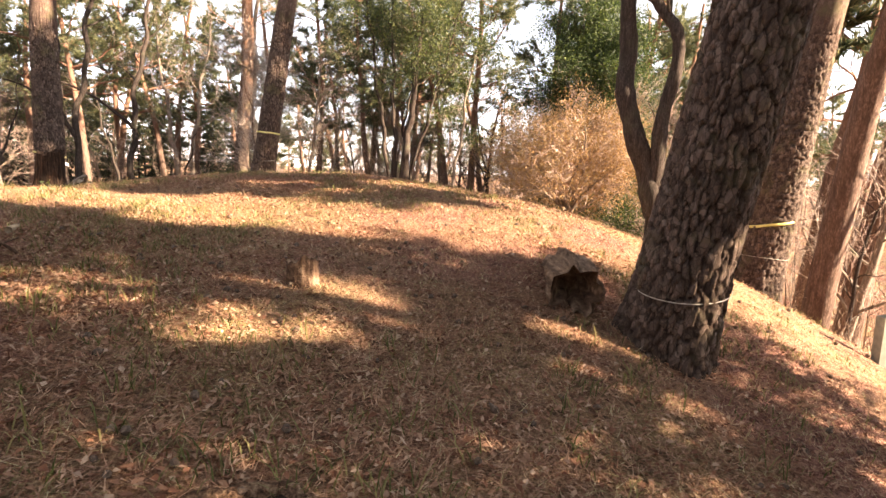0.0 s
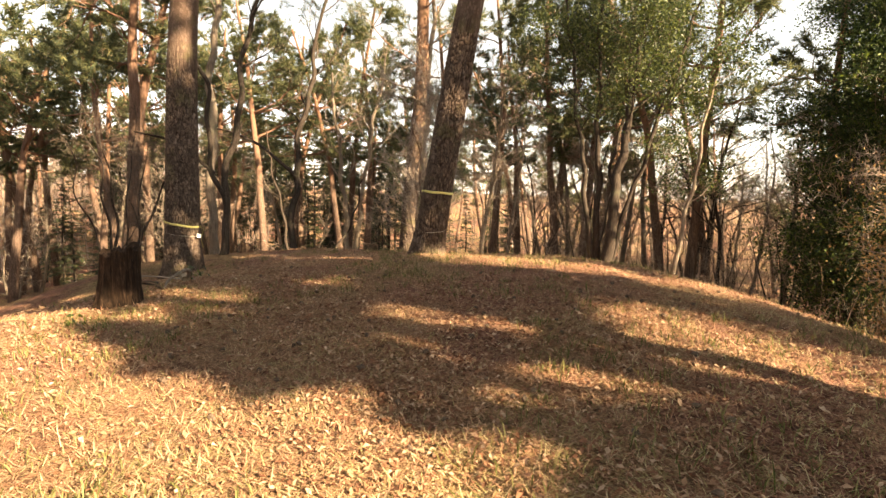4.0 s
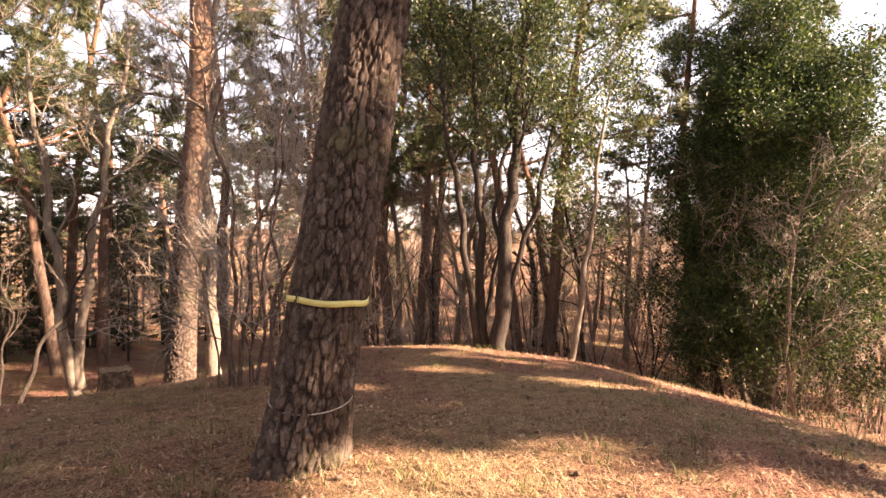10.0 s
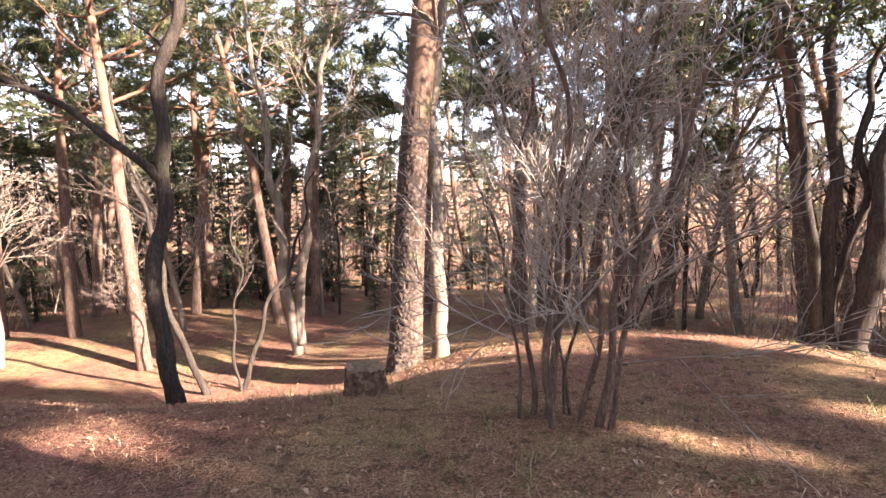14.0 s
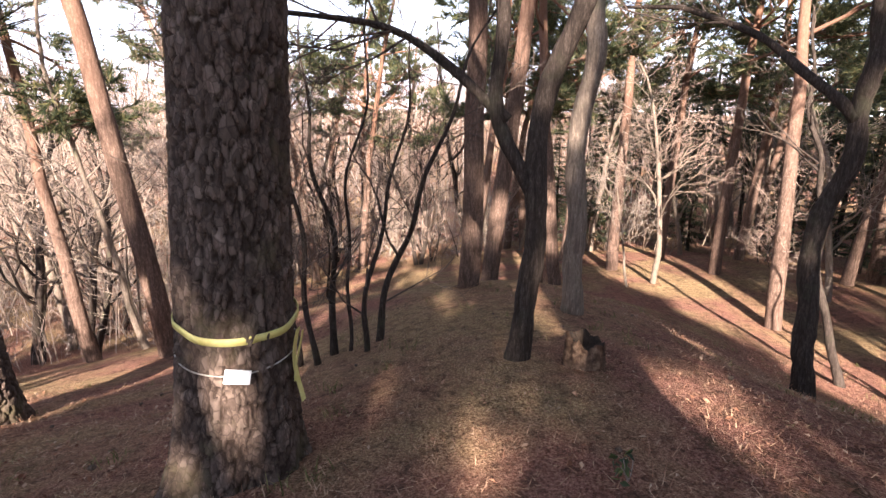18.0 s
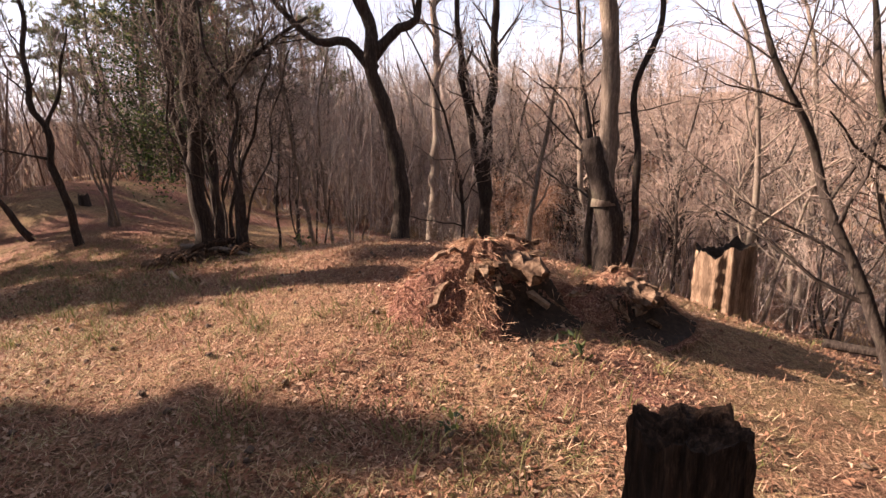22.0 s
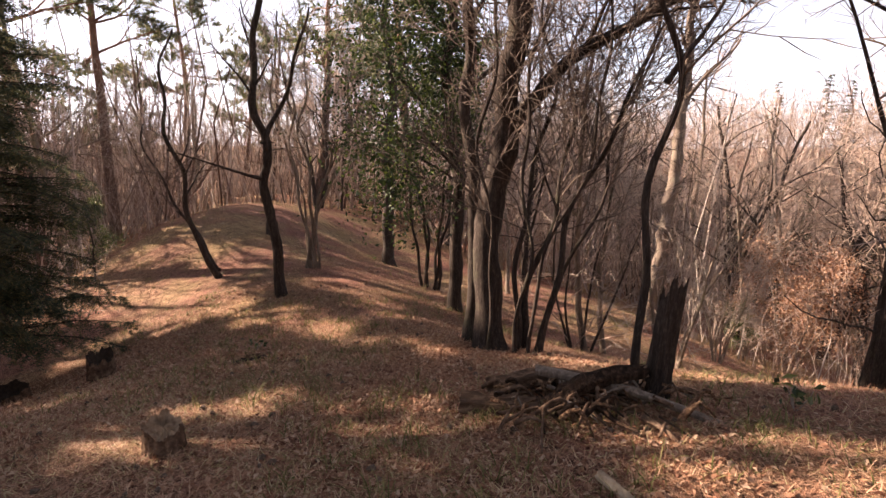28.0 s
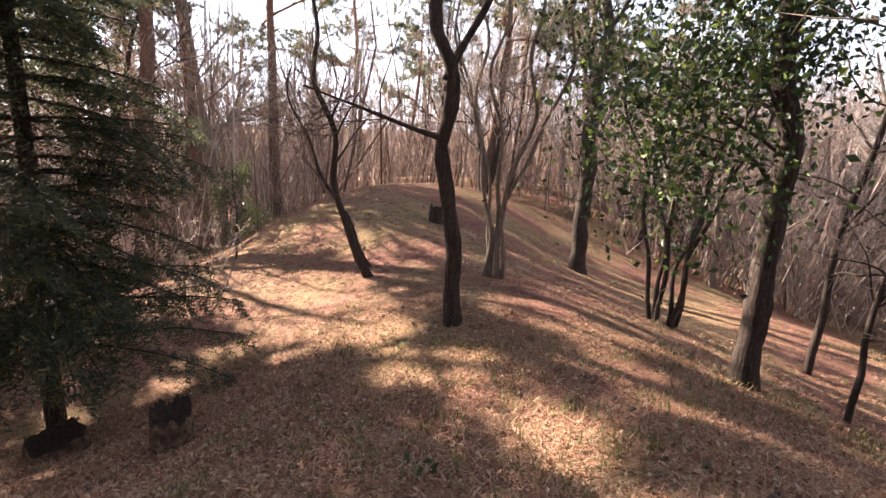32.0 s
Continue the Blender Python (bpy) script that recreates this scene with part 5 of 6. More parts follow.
    c = np.array(surface(hollow, 0.3)) + (0, 0, -0.06 * size)
    g = Geo()
    pts = np.array([c + d * size * q for q in np.linspace(-0.1, 0.34, 9)])
    g.tube(pts, np.array([0.08, 0.1, 0.11, 0.1, 0.105, 0.09, 0.1, 0.085, 0.05]) * size * rng.uniform(0.9, 1.1, 9), 14)
    arr = g.v[0]
    arr += rng.normal(0, 0.014 * size, arr.shape)
    part("root_block", g, M_WOOD, ob, "broken root end", flat=True)
    # straw and needles caught on it
    g = Geo()
    rows = []
    for s in range(7500):
        ang, u = rng.uniform(0, 6.28), math.sqrt(rng.uniform(0.0, 1.0))
        if carve(ang, u) > 0.3:
            continue
        p = np.array(surface(ang, u)) + (0, 0, 0.006)
        dd = unit(rng.normal(0, 1, 3) * (1, 1, 0.5) + np.array([math.cos(ang), math.sin(ang), -0.35]) * 0.8) * rng.uniform(0.05, 0.15)
        sd = unit(np.cross(dd, rng.normal(0, 1, 3))) * 0.003
        rows += [p - sd, p + sd, p + dd]
    g.add(rows, None, np.arange(len(rows)).reshape(-1, 3))
    tagged(part("needle_cover", g, M_NEEDLE_LITTER, ob, "dry needles and straw", flat=True), kind="stuff")
    return ob


root_mound(-6.62, 6.3, 3, "torn rotten root mound covered in needles", 1.0, hollow=2.15, high=0.68)
root_mound(-7.7, 6.35, 9, "low rotten root mound under straw beside a larger one", 0.9, 0, hollow=2.0, high=0.42)


def ground_hole(x, y):
    """A small burrow: the dark soil that lines its pit, and a crumbled rim of thrown-out earth."""
    z0 = ground_z(x + 0.4, y)
    ob = thing("ground_hole", x, y, "small dark burrow hole in the needle floor", "hole", kind="structure", z=z0)
    k = 40
    a = np.arange(k) * 2 * math.pi / k
    rough = 1 + 0.1 * np.sin(2 * a + 1) + 0.06 * np.sin(5 * a) + 0.05 * np.sin(9 * a + 2)
    j = np.arange(k)[None, :]
    jn = (j + 1) % k
    for name, mat, rings in (("rim", M_ROT, ((0.27, 0.0), (0.23, 0.018), (0.2, 0.02), (0.17, 0.006))), ("bowl", M_HOLE, ((0.175, 0.006), (0.15, 0.008), (0.12, 0.008), (0.09, 0.008), (0.06, 0.008), (0.03, 0.008), (0.002, 0.008)))):
        g = Geo()
        v = []
        for q, z in rings:
            px, py = np.cos(a) * q * rough, np.sin(a) * q * rough * 0.85
            v.append(np.stack([px, py, height(x + px, y + py) - z0 + z], 1))
        i = np.arange(len(rings) - 1)[:, None] * k
        g.add(np.vstack(v), np.stack([i + j, i + k + j, i + k + jn, i + jn], -1).reshape(-1, 4))
        part(name, g, mat, ob)


ground_hole(*BURROW)


def marker_post(x, y):
    ob = thing("marker_post", x, y, "short square grey-green marker post on the slope", "post")
    part("shaft", box(0, 0, 0.2, 0.11, 0.11, 0.6), M_POST, ob, flat=True)
    g = Geo()
    g.add([(-0.055, -0.055, 0.5), (0.055, -0.055, 0.5), (0.055, 0.055, 0.5), (-0.055, 0.055, 0.5), (0, 0, 0.53)], None, [(0, 1, 4), (1, 2, 4), (2, 3, 4), (3, 0, 4)])
    part("cap", g, M_POST, ob, flat=True)


marker_post(4.5, 5.0)

# ---- the woods round about ----


def wood_tree(kind, seed, kids, reach=1.0):
    """One tree of the woods, built once at its first place; the others are copies."""
    rng = np.random.default_rng(seed)
    limbs, twigs, tips, trunk = Geo(), Geo(), [], Geo()
    tall = {"bare": 9.0, "slim": 8.0, "pine": 13.0, "shrub": 3.2, "leafy": 7.0}[kind]
    r = {"bare": 0.13, "slim": 0.075, "pine": 0.19, "shrub": 0.03, "leafy": 0.09}[kind]
    stems = {"shrub": 4, "bare": 1 + seed % 2}.get(kind, 1)
    for s in range(stems):
        az = rng.uniform(0, 6.28)
        lean = {"shrub": 0.32, "bare": 0.1 if stems == 1 else 0.2}.get(kind, 0.06)
        d = np.array([math.cos(az) * lean, math.sin(az) * lean, 1])
        p, _ = wander(rng, (0.1 * (stems > 1) * math.cos(az), 0.1 * (stems > 1) * math.sin(az), -0.3), d, tall * rng.uniform(0.85, 1.05), 12, 0.05 if kind == "pine" else 0.09, 0.05)
        rad = np.linspace(r, r * 0.25, len(p))
        trunk.tube(p, rad, 8 if kind != "shrub" else 5, cap=False)
        lo = {"pine": 0.5, "shrub": 0.15, "leafy": 0.2}.get(kind, 0.28)
        n = {"pine": 15, "shrub": 7, "slim": 16, "leafy": 20}.get(kind, 17)
        for k in range(n):
            f = lo + (1 - lo) * (k + rng.uniform(0, 0.9)) / n
            i = min(len(p) - 2, int(f * (len(p) - 1)))
            az = rng.uniform(0, 6.28)
            d = np.array([math.cos(az), math.sin(az), rng.uniform(0.05, 0.4) if kind == "pine" else rng.uniform(0.35, 1.1)])
            L = {"pine": 2.6, "shrub": 1.1, "slim": 1.9, "leafy": 1.6}.get(kind, 2.7) * reach * (1.2 - 0.6 * f) * rng.uniform(0.7, 1.2)
            branch(limbs, twigs, rng, p[i], d, L, max(0.008, rad[i] * 0.42), len(kids), kids, tips, 0.17, 0.03 if kind == "pine" else 0.05, 0.8, 0.0055, flat=0.35 if kind == "pine" else 1.0)
    return trunk, limbs, twigs, tips, rng


KINDS = {}


def wood_kind(key, kind, seed, mat, twig, label, group, category="tree", leaves=None, kids=(6, 5, 2), needles=(17, 0.25, 0.016), reach=1.0):
    trunk, limbs, twigs, tips, rng = wood_tree(kind, seed, kids, reach)
    ob = new({"pine": "pine_tree", "shrub": "bare_shrub", "leafy": "evergreen_tree"}.get(kind, "bare_tree"))
    tagged(ob, label, category, group)
    part("trunk", trunk, mat, ob)
    if limbs.n:
        part("branchwork", limbs, mat, ob)
    tagged(part("twig_mass", twigs, twig, ob), kind="stuff")
    if kind == "pine":
        part("needle_foliage", needle_cloud(rng, tips, needles[0], needles[1], needles[2], 0.7), M_PINE_NEEDLE, ob, flat=True)
    if leaves:
        part("foliage", leaf_cloud(rng, tips, leaves[0], leaves[1], leaves[2]), leaves[3], ob, flat=True)
    KINDS[key] = [ob, False]


wood_kind("bare_a", "bare", 2, M_GREY, M_TWIG, "bare grey-brown tree in the winter wood", "bare trees of the wood")
wood_kind("bare_b", "bare", 3, M_DARK, M_TWIG_RED, "bare forked tree with reddish twigs", "bare trees of the wood", kids=(4, 4, 2))
wood_kind("bare_c", "bare", 8, M_GREY, M_TWIG_RED, "bare slim tree with fine reddish twigs", "bare trees of the wood")
wood_kind("bare_d", "bare", 12, M_DARK, M_TWIG_RED, "bare reddish tree on the hillside", "bare trees of the wood", kids=(4, 4))
wood_kind("bare_e", "bare", 16, M_GREY, M_TWIG, "bare grey tree on the hillside", "bare trees of the wood", kids=(4, 4))
wood_kind("slim_a", "slim", 4, M_GREY, M_TWIG, "slender bare young tree with grey bark", "bare trees of the wood")
wood_kind("slim_b", "slim", 5, M_DARK, M_TWIG_RED, "slender dark bare young tree", "bare trees of the wood")
wood_kind("pine_a", "pine", 6, M_PINE_FAR, M_TWIG, "tall red pine with a high open crown", "pines of the wood", kids=(6, 5))
wood_kind("pine_b", "pine", 7, M_PINE_FAR, M_TWIG, "tall red pine with a ragged crown", "pines of the wood", kids=(6, 5))
wood_kind("pine_c", "pine", 17, M_PINE_FAR, M_TWIG, "tall red pine far off in the wood", "pines of the wood", kids=(5, 3), needles=(11, 0.34, 0.03))
# dense pine added only to block the sun
wood_kind("shade_pine", "pine", 27, M_PINE_FAR, M_TWIG, "tall dense pine added to shade the mound", "pines of the wood", kids=(8, 6), needles=(30, 0.24, 0.02), reach=0.72)
wood_kind("shrub_a", "shrub", 9, M_GREY, M_TWIG, "bare bushy undergrowth of grey-brown stems", "bare undergrowth", "shrub", kids=(4, 4))
wood_kind("shrub_b", "shrub", 10, M_DARK, M_TWIG_RED, "bare undergrowth with fine reddish twigs", "bare undergrowth", "shrub", kids=(4, 4))
wood_kind("leafy_a", "leafy", 14, M_DARK, M_TWIG, "dark evergreen tree in the wood", "evergreens of the wood", "tree", (6, 0.13, 0.22, M_OAK), kids=(5, 4))
KINDS["fir_a"] = [fir_tree("cedar_tree", 60, 60, 11, 1.9, 52, "dark narrow conifer in the wood", 0.5, 0.14, low=0.9), True]
KINDS["cedar_b"] = [fir_tree("cedar_tree", 66, 58, 11.5, 1.7, 53, "dark plantation conifer with a bare lower trunk", 0.5, 0.13, low=3.6), True]


def plant(key, x, y, size=1.0, turn=0.0, tilt=0.0):
    ob, used = KINDS[key]
    m = pose(x, y, ground_z(x, y), tilt, tilt * 0.5, turn) @ Matrix.Scale(size, 4)
    if not used:
        ob.matrix_basis = m
        KINDS[key][1] = True
        return ob
    base = ob.scale.copy()
    ob.scale = (1, 1, 1)
    c = copy_thing(ob, m)
    ob.scale = base
    return c


def scatter(rng, keys, n, area, keep, lo=0.8, hi=1.25, apart=1.2):
    """Plants n trees of the given kinds in a ring sector round the mound: angles in degrees, distances in metres."""
    a0, a1, r0, r1 = area
    made, tries = [], 0
    while len(made) < n and tries < n * 30:
        tries += 1
        a = radians(rng.uniform(a0, a1))
        r = math.sqrt(rng.uniform(r0 * r0, r1 * r1))
        x, y = -3 + r * math.cos(a), 8 + r * math.sin(a)
        if not keep(x, y) or any((x - p) ** 2 + (y - q) ** 2 < apart * apart for p, q in made):
            continue
        made.append((x, y))
        plant(keys[int(rng.integers(len(keys)))], x, y, rng.uniform(lo, hi), rng.uniform(0, 360), rng.normal(0, 2.0))


def off_mound(x, y):
    """Keeps the open top, the ridge to the south and the sunken path free."""
    if -14.5 < x < 3.5 and 0 < y < 23:
        return False
    if -26 < x < -6.5 and y > 11 and math.hypot(x + 6, y - 13) < 21:
        return False
    if -9.5 < x < 8 and -13 < y <= 0.5:
        return False
    return True


def not_sunward(x, y):
    """Thick crowns keep clear of the open country to the east, from where the sun comes in."""
    return off_mound(x, y) and not (x > 3 and -6 - 0.326 * (x - 2) < y < 14 - 0.326 * (x + 1))


def north_light(x, y):
    """Thick crowns also keep clear of the strip through which the sun reaches the open floor."""
    return off_mound(x, y) and not (x > -9 and 8 < y + 0.326 * x < 26)


rng = np.random.default_rng(77)
# north: pines and bare trees
scatter(rng, ["pine_a", "pine_b"], 15, (50, 150, 16, 28), north_light, 0.8, 1.15, 2.0)
scatter(rng, ["pine_c"], 34, (45, 152, 28, 52), north_light, 0.85, 1.2, 2.0)
scatter(rng, ["bare_a", "bare_c", "slim_a", "slim_b", "bare_b"], 44, (35, 150, 13, 28), off_mound, 0.7, 1.1)
scatter(rng, ["bare_d", "bare_e"], 30, (35, 150, 28, 50), off_mound, 0.75, 1.1)
scatter(rng, ["shrub_a", "shrub_b"], 34, (35, 150, 12, 28), off_mound, 0.7, 1.2, 0.8)
scatter(rng, ["cedar_b"], 34, (108, 146, 33, 44), off_mound, 0.8, 1.05, 1.1)
scatter(rng, ["fir_a", "leafy_a"], 8, (60, 108, 30, 48), off_mound, 0.7, 1.05)
# west: valley of bare trees
scatter(rng, ["bare_a", "bare_b", "bare_c", "slim_a", "slim_b"], 52, (150, 262, 14, 30), off_mound, 0.75, 1.15)
scatter(rng, ["bare_d", "bare_e", "bare_d"], 84, (150, 262, 28, 62), off_mound, 0.8, 1.2)
scatter(rng, ["shrub_a", "shrub_b"], 56, (150, 265, 11, 32), off_mound, 0.8, 1.4, 0.8)
scatter(rng, ["pine_a", "pine_b"], 6, (150, 178, 18, 36), off_mound, 0.8, 1.1)
# south: bare wood round the end of the ridge
scatter(rng, ["bare_a", "bare_b", "bare_c", "slim_a", "slim_b"], 46, (250, 330, 14, 34), off_mound, 0.7, 1.1)
scatter(rng, ["bare_d", "bare_e", "bare_d"], 50, (255, 330, 28, 56), off_mound, 0.8, 1.15)
scatter(rng, ["shrub_a", "shrub_b"], 34, (255, 330, 13, 34), off_mound, 0.7, 1.2, 0.8)
scatter(rng, ["pine_a", "pine_c", "pine_c"], 16, (262, 330, 22, 48), not_sunward, 0.8, 1.1, 2.0)
# east: pines and undergrowth down the slope
scatter(rng, ["pine_a", "pine_b", "pine_c"], 10, (-40, 60, 14, 42), lambda x, y: not_sunward(x, y) and north_light(x, y), 0.8, 1.15, 2.5)
scatter(rng, ["bare_a", "bare_c", "slim_a", "slim_b"], 22, (-30, 50, 12, 40), off_mound, 0.7, 1.1)
scatter(rng, ["shrub_a", "shrub_b"], 20, (-30, 45, 10, 26), off_mound, 0.7, 1.2, 0.8)
scatter(rng, ["fir_a"], 30, (98, 152, 27, 35), off_mound, 0.4, 0.7, 1.3)
# named trees of the middle distance
for key, x, y, s in (("pine_a", -13.9, 15.3, 0.95), ("pine_b", -14.9, 16.0, 0.9), ("pine_b", -15.6, 10.5, 1.0), ("pine_a", -17.5, 8.6, 0.8), ("leafy_a", -16.8, 3.6, 0.3), ("leafy_a", -13.9, 7.6, 0.22),
                     ("shrub_a", 4.2, -2.2, 0.55), ("slim_a", -8.6, 1.2, 0.8), ("slim_b", -9.6, 2.2, 0.9), ("slim_b", -7.8, 0.0, 0.7), ("slim_a", -5.2, -2.2, 0.7), ("shrub_a", -5.6, -0.6, 0.9), ("shrub_b", -4.6, -1.4, 0.9), ("slim_b", -4.0, -4.5, 0.8), ("leafy_a", 5.3, -4.2, 0.28), ("pine_b", 15.1, -11.1, 1.0), ("slim_a", -3.85, -6.2, 0.75), ("fir_a", -14.2, -15.6, 0.42), ("fir_a", -16.3, -14.9, 0.5), ("fir_a", -18.6, -18.6, 0.55), ("fir_a", -41.7, -63.5, 1.05), ("fir_a", -46.1, -60.8, 1.05), ("fir_a", -48.4, -60.2, 0.95), ("fir_a", -36.0, -66.0, 0.9), ("slim_b", -3.75, -2.5, 0.5), ("slim_a", -4.8, -1.8, 0.8), ("leafy_a", -10.5, -7.5, 0.25)):
    plant(key, x, y, s, rng.uniform(0, 360))


# pines and slim trees on the open floor north-west of the mound
for key, x, y, s in (("pine_b", -24.2, 18.7, 1.0), ("pine_a", -27.6, 20.8, 1.0), ("pine_b", -28.2, 21.6, 0.95), ("slim_a", -18.6, 21.5, 0.55), ("bare_c", -19.0, 22.6, 0.7), ("pine_a", -25.4, 24.0, 1.05), ("pine_b", -22.3, 25.3, 1.0), ("pine_a", -21.4, 27.9, 1.0),
                     ("pine_b", -13.9, 27.2, 0.95), ("slim_a", -13.0, 28.5, 0.6), ("slim_b", -12.5, 28.7, 0.6), ("fir_a", -11.2, 28.6, 0.17), ("pine_a", -17.6, 29.2, 1.05), ("pine_b", -19.5, 25.2, 1.0), ("bare_a", -16.4, 26.0, 0.75), ("pine_b", -16.0, 31.5, 1.1), ("pine_a", -23.6, 22.0, 0.95), ("slim_b", -15.6, 23.2, 0.5), ("bare_c", -23.0, 29.5, 0.8)):
    plant(key, x, y, s, rng.uniform(0, 360))


for key, x, y, s in (("leafy_a", 6.3, 1.5, 0.7), ("pine_a", 9.0, -5.2, 1.15), ("pine_b", 9.8, -8.2, 1.15), ("bare_a", 9.8, 12.0, 0.9), ("pine_a", 13.0, 17.5, 1.1), ("pine_b", 0.6, 26.0, 1.0), ("pine_a", -3.4, 27.0, 1.05), ("pine_b", -15.2, 23.0, 1.0), ("pine_a", -19.0, 19.5, 1.0), ("pine_b", -21.0, 22.5, 1.05), ("pine_a", -13.2, 28.5, 1.0), ("pine_b", -17.5, 28.0, 1.0), ("pine_b", 9.5, -11.0, 1.0), ("pine_a", -6.5, 27.5, 1.1), ("pine_b", -4.2, 30.0, 1.15), ("pine_a", -9.5, 29.0, 1.15), ("pine_b", -1.8, 29.5, 1.1), ("pine_a", 12.4, 25.5, 1.1), ("pine_b", 9.6, 27.5, 1.15), ("fir_a", -18.9, 30.4, 0.42), ("fir_a", -16.6, 29.0, 0.5), ("fir_a", -16.5, 30.8, 0.38), ("fir_a", -16.1, 33.2, 0.46), ("fir_a", -13.7, 31.0, 0.42), ("fir_a", -13.2, 33.4, 0.5), ("fir_a", -12.7, 35.7, 0.38), ("fir_a", -21.2, 29.9, 0.46)):
    plant(key, x, y, s, rng.uniform(0, 360))


def plant_shade_crown(key, cx, cy, size):
    """Plants an added tall tree so that its crown, not its foot, stands over the given place and shades the ground
    beyond.
    """
    ob = KINDS[key][0]
    crown = [c for c in ob.children if c.name.startswith("needle")][0].data
    co = np.empty(len(crown.vertices) * 3, np.float32)
    crown.vertices.foreach_get("co", co)
    mid = co.reshape(-1, 3).mean(0) * size
    plant(key, cx - float(mid[0]), cy - float(mid[1]), size)


# added pines to the east, mostly out of view, that shade the mound
for cx, cy, size in ((9.2, 11.4, 1.4), (10.0, 10.3, 1.8), (14.0, -4.2, 1.1), (6.6, 7.4, 1.4), (9.0, 0.3, 1.0), (7.6, 4.8, 1.3)):
    plant_shade_crown("shade_pine", cx, cy, size)


def thicket(name, mat, n, seed, label, sector, tall, near):
    """Undergrowth past counting: leaning bushes of several bent stems, each with side twigs and fine ends, as one mass."""
    rng = np.random.default_rng(seed)
    a = np.radians(rng.uniform(sector[0], sector[1], n * 3))
    r = near + (rng.uniform(0, 1, n * 3) ** 1.2) * 46
    x, y = -3 + r * np.cos(a), 8 + r * np.sin(a)
    ok = ~((x > -14) & (x < 3.8) & (y > 0) & (y < 22)) & ~((x > -9.5) & (x < 7.5) & (y > -13) & (y <= 0.5))
    ok &= ~((x > -27) & (x < -6.5) & (y > 10) & (np.hypot(x + 6, y - 13) < 21.5))
    ok &= np.sin(0.35 * x + 1) * np.sin(0.3 * y + 2) + rng.uniform(-0.6, 0.6, n * 3) > -0.1
    x, y = x[ok][:n], y[ok][:n]
    per = 3
    size = np.repeat(rng.uniform(0.3, 1.0, len(x)) ** 1.5 * tall, per)
    x, y = np.repeat(x, per) + rng.normal(0, 0.12, len(x) * per), np.repeat(y, per) + rng.normal(0, 0.12, len(x) * per)
    n = len(x)
    dist = np.hypot(x + 3, y - 8)
    L = size * rng.uniform(0.6, 1.1, n) * (1 + 0.5 * smooth(15, 45, dist))
    far = 0.6 + dist / 24
    az, lean = rng.uniform(0, 6.28, n), np.abs(rng.normal(0, 0.5, n))
    d = np.stack([np.cos(az) * lean, np.sin(az) * lean, np.ones(n)], 1)
    d /= np.linalg.norm(d, axis=1)[:, None]
    c = np.stack([x, y, height(x, y) - 0.05], 1)
    g = Geo()

    def sliver(c, d, L, w, bend):
        t = rng.uniform(0, 6.28, len(c))
        s = np.stack([np.cos(t), np.sin(t), 0.3 * np.sin(3 * t)], 1) * w[:, None]
        mid = c + d * (L * 0.5)[:, None] + rng.normal(0, bend, c.shape) * L[:, None]
        tip = c + d * L[:, None] + np.stack([0 * L, 0 * L, 0.08 * L], 1)
        i = np.arange(len(c))[:, None] * 5
        g.add(np.stack([c - s, c + s, mid - s * 0.7, mid + s * 0.7, tip], 1).reshape(-1, 3), i + [0, 1, 3, 2], i + [2, 3, 4])
        return mid, tip

    mid, tip = sliver(c, d, L, (0.005 + 0.0018 * L) * far, 0.07)
    for k in range(4):
        u = rng.uniform(0.0, 1.0, n)[:, None]
        b = np.where(k % 2, c + (mid - c) * (0.4 + 0.6 * u), mid + (tip - mid) * u * 0.9)
        d2 = d + rng.normal(0, 0.65, (n, 3)) + (0, 0, 0.15)
        d2 /= np.linalg.norm(d2, axis=1)[:, None]
        l2 = L * rng.uniform(0.25, 0.5, n)
        m2, t2 = sliver(b, d2, l2, 0.0034 * far, 0.1)
        for e in range(2):
            u = rng.uniform(0.1, 1.0, (n, 1))
            q = m2 + (t2 - m2) * u
            d3 = d2 + rng.normal(0, 0.6, (n, 3))
            s = np.cross(d3, rng.normal(0, 1, (n, 3)))
            s *= (0.0026 * far / (np.linalg.norm(s, axis=1) + 1e-9))[:, None]
            g.add(np.stack([q - s, q + s, q + d3 * (l2 * rng.uniform(0.3, 0.6, n))[:, None]], 1).reshape(-1, 3), None, np.arange(n * 3).reshape(-1, 3))
    tagged(part(name, g, mat, flat=True), label, "undergrowth", kind="stuff")


thicket("west_undergrowth", M_BRUSH_RED, 1900, 41, "dense bare reddish undergrowth across the valley", (145, 270), 3.0, 15)
thicket("north_undergrowth", M_BRUSH, 1300, 43, "bare undergrowth behind the mound", (30, 145), 2.2, 12)
thicket("south_undergrowth", M_BRUSH_RED, 1700, 44, "bare reddish undergrowth round the ridge", (250, 335), 3.8, 14)
thicket("south_young_wood", M_BRUSH_RED, 950, 46, "bare young wood with fine pinkish twigs south of the ridge", (248, 335), 10.5, 17)
thicket("west_young_wood", M_BRUSH_RED, 550, 47, "bare young wood with fine pinkish twigs in the valley", (165, 252), 8.0, 24)
thicket("east_undergrowth", M_BRUSH, 700, 45, "bare undergrowth on the east slope", (-30, 35), 1.8, 10)


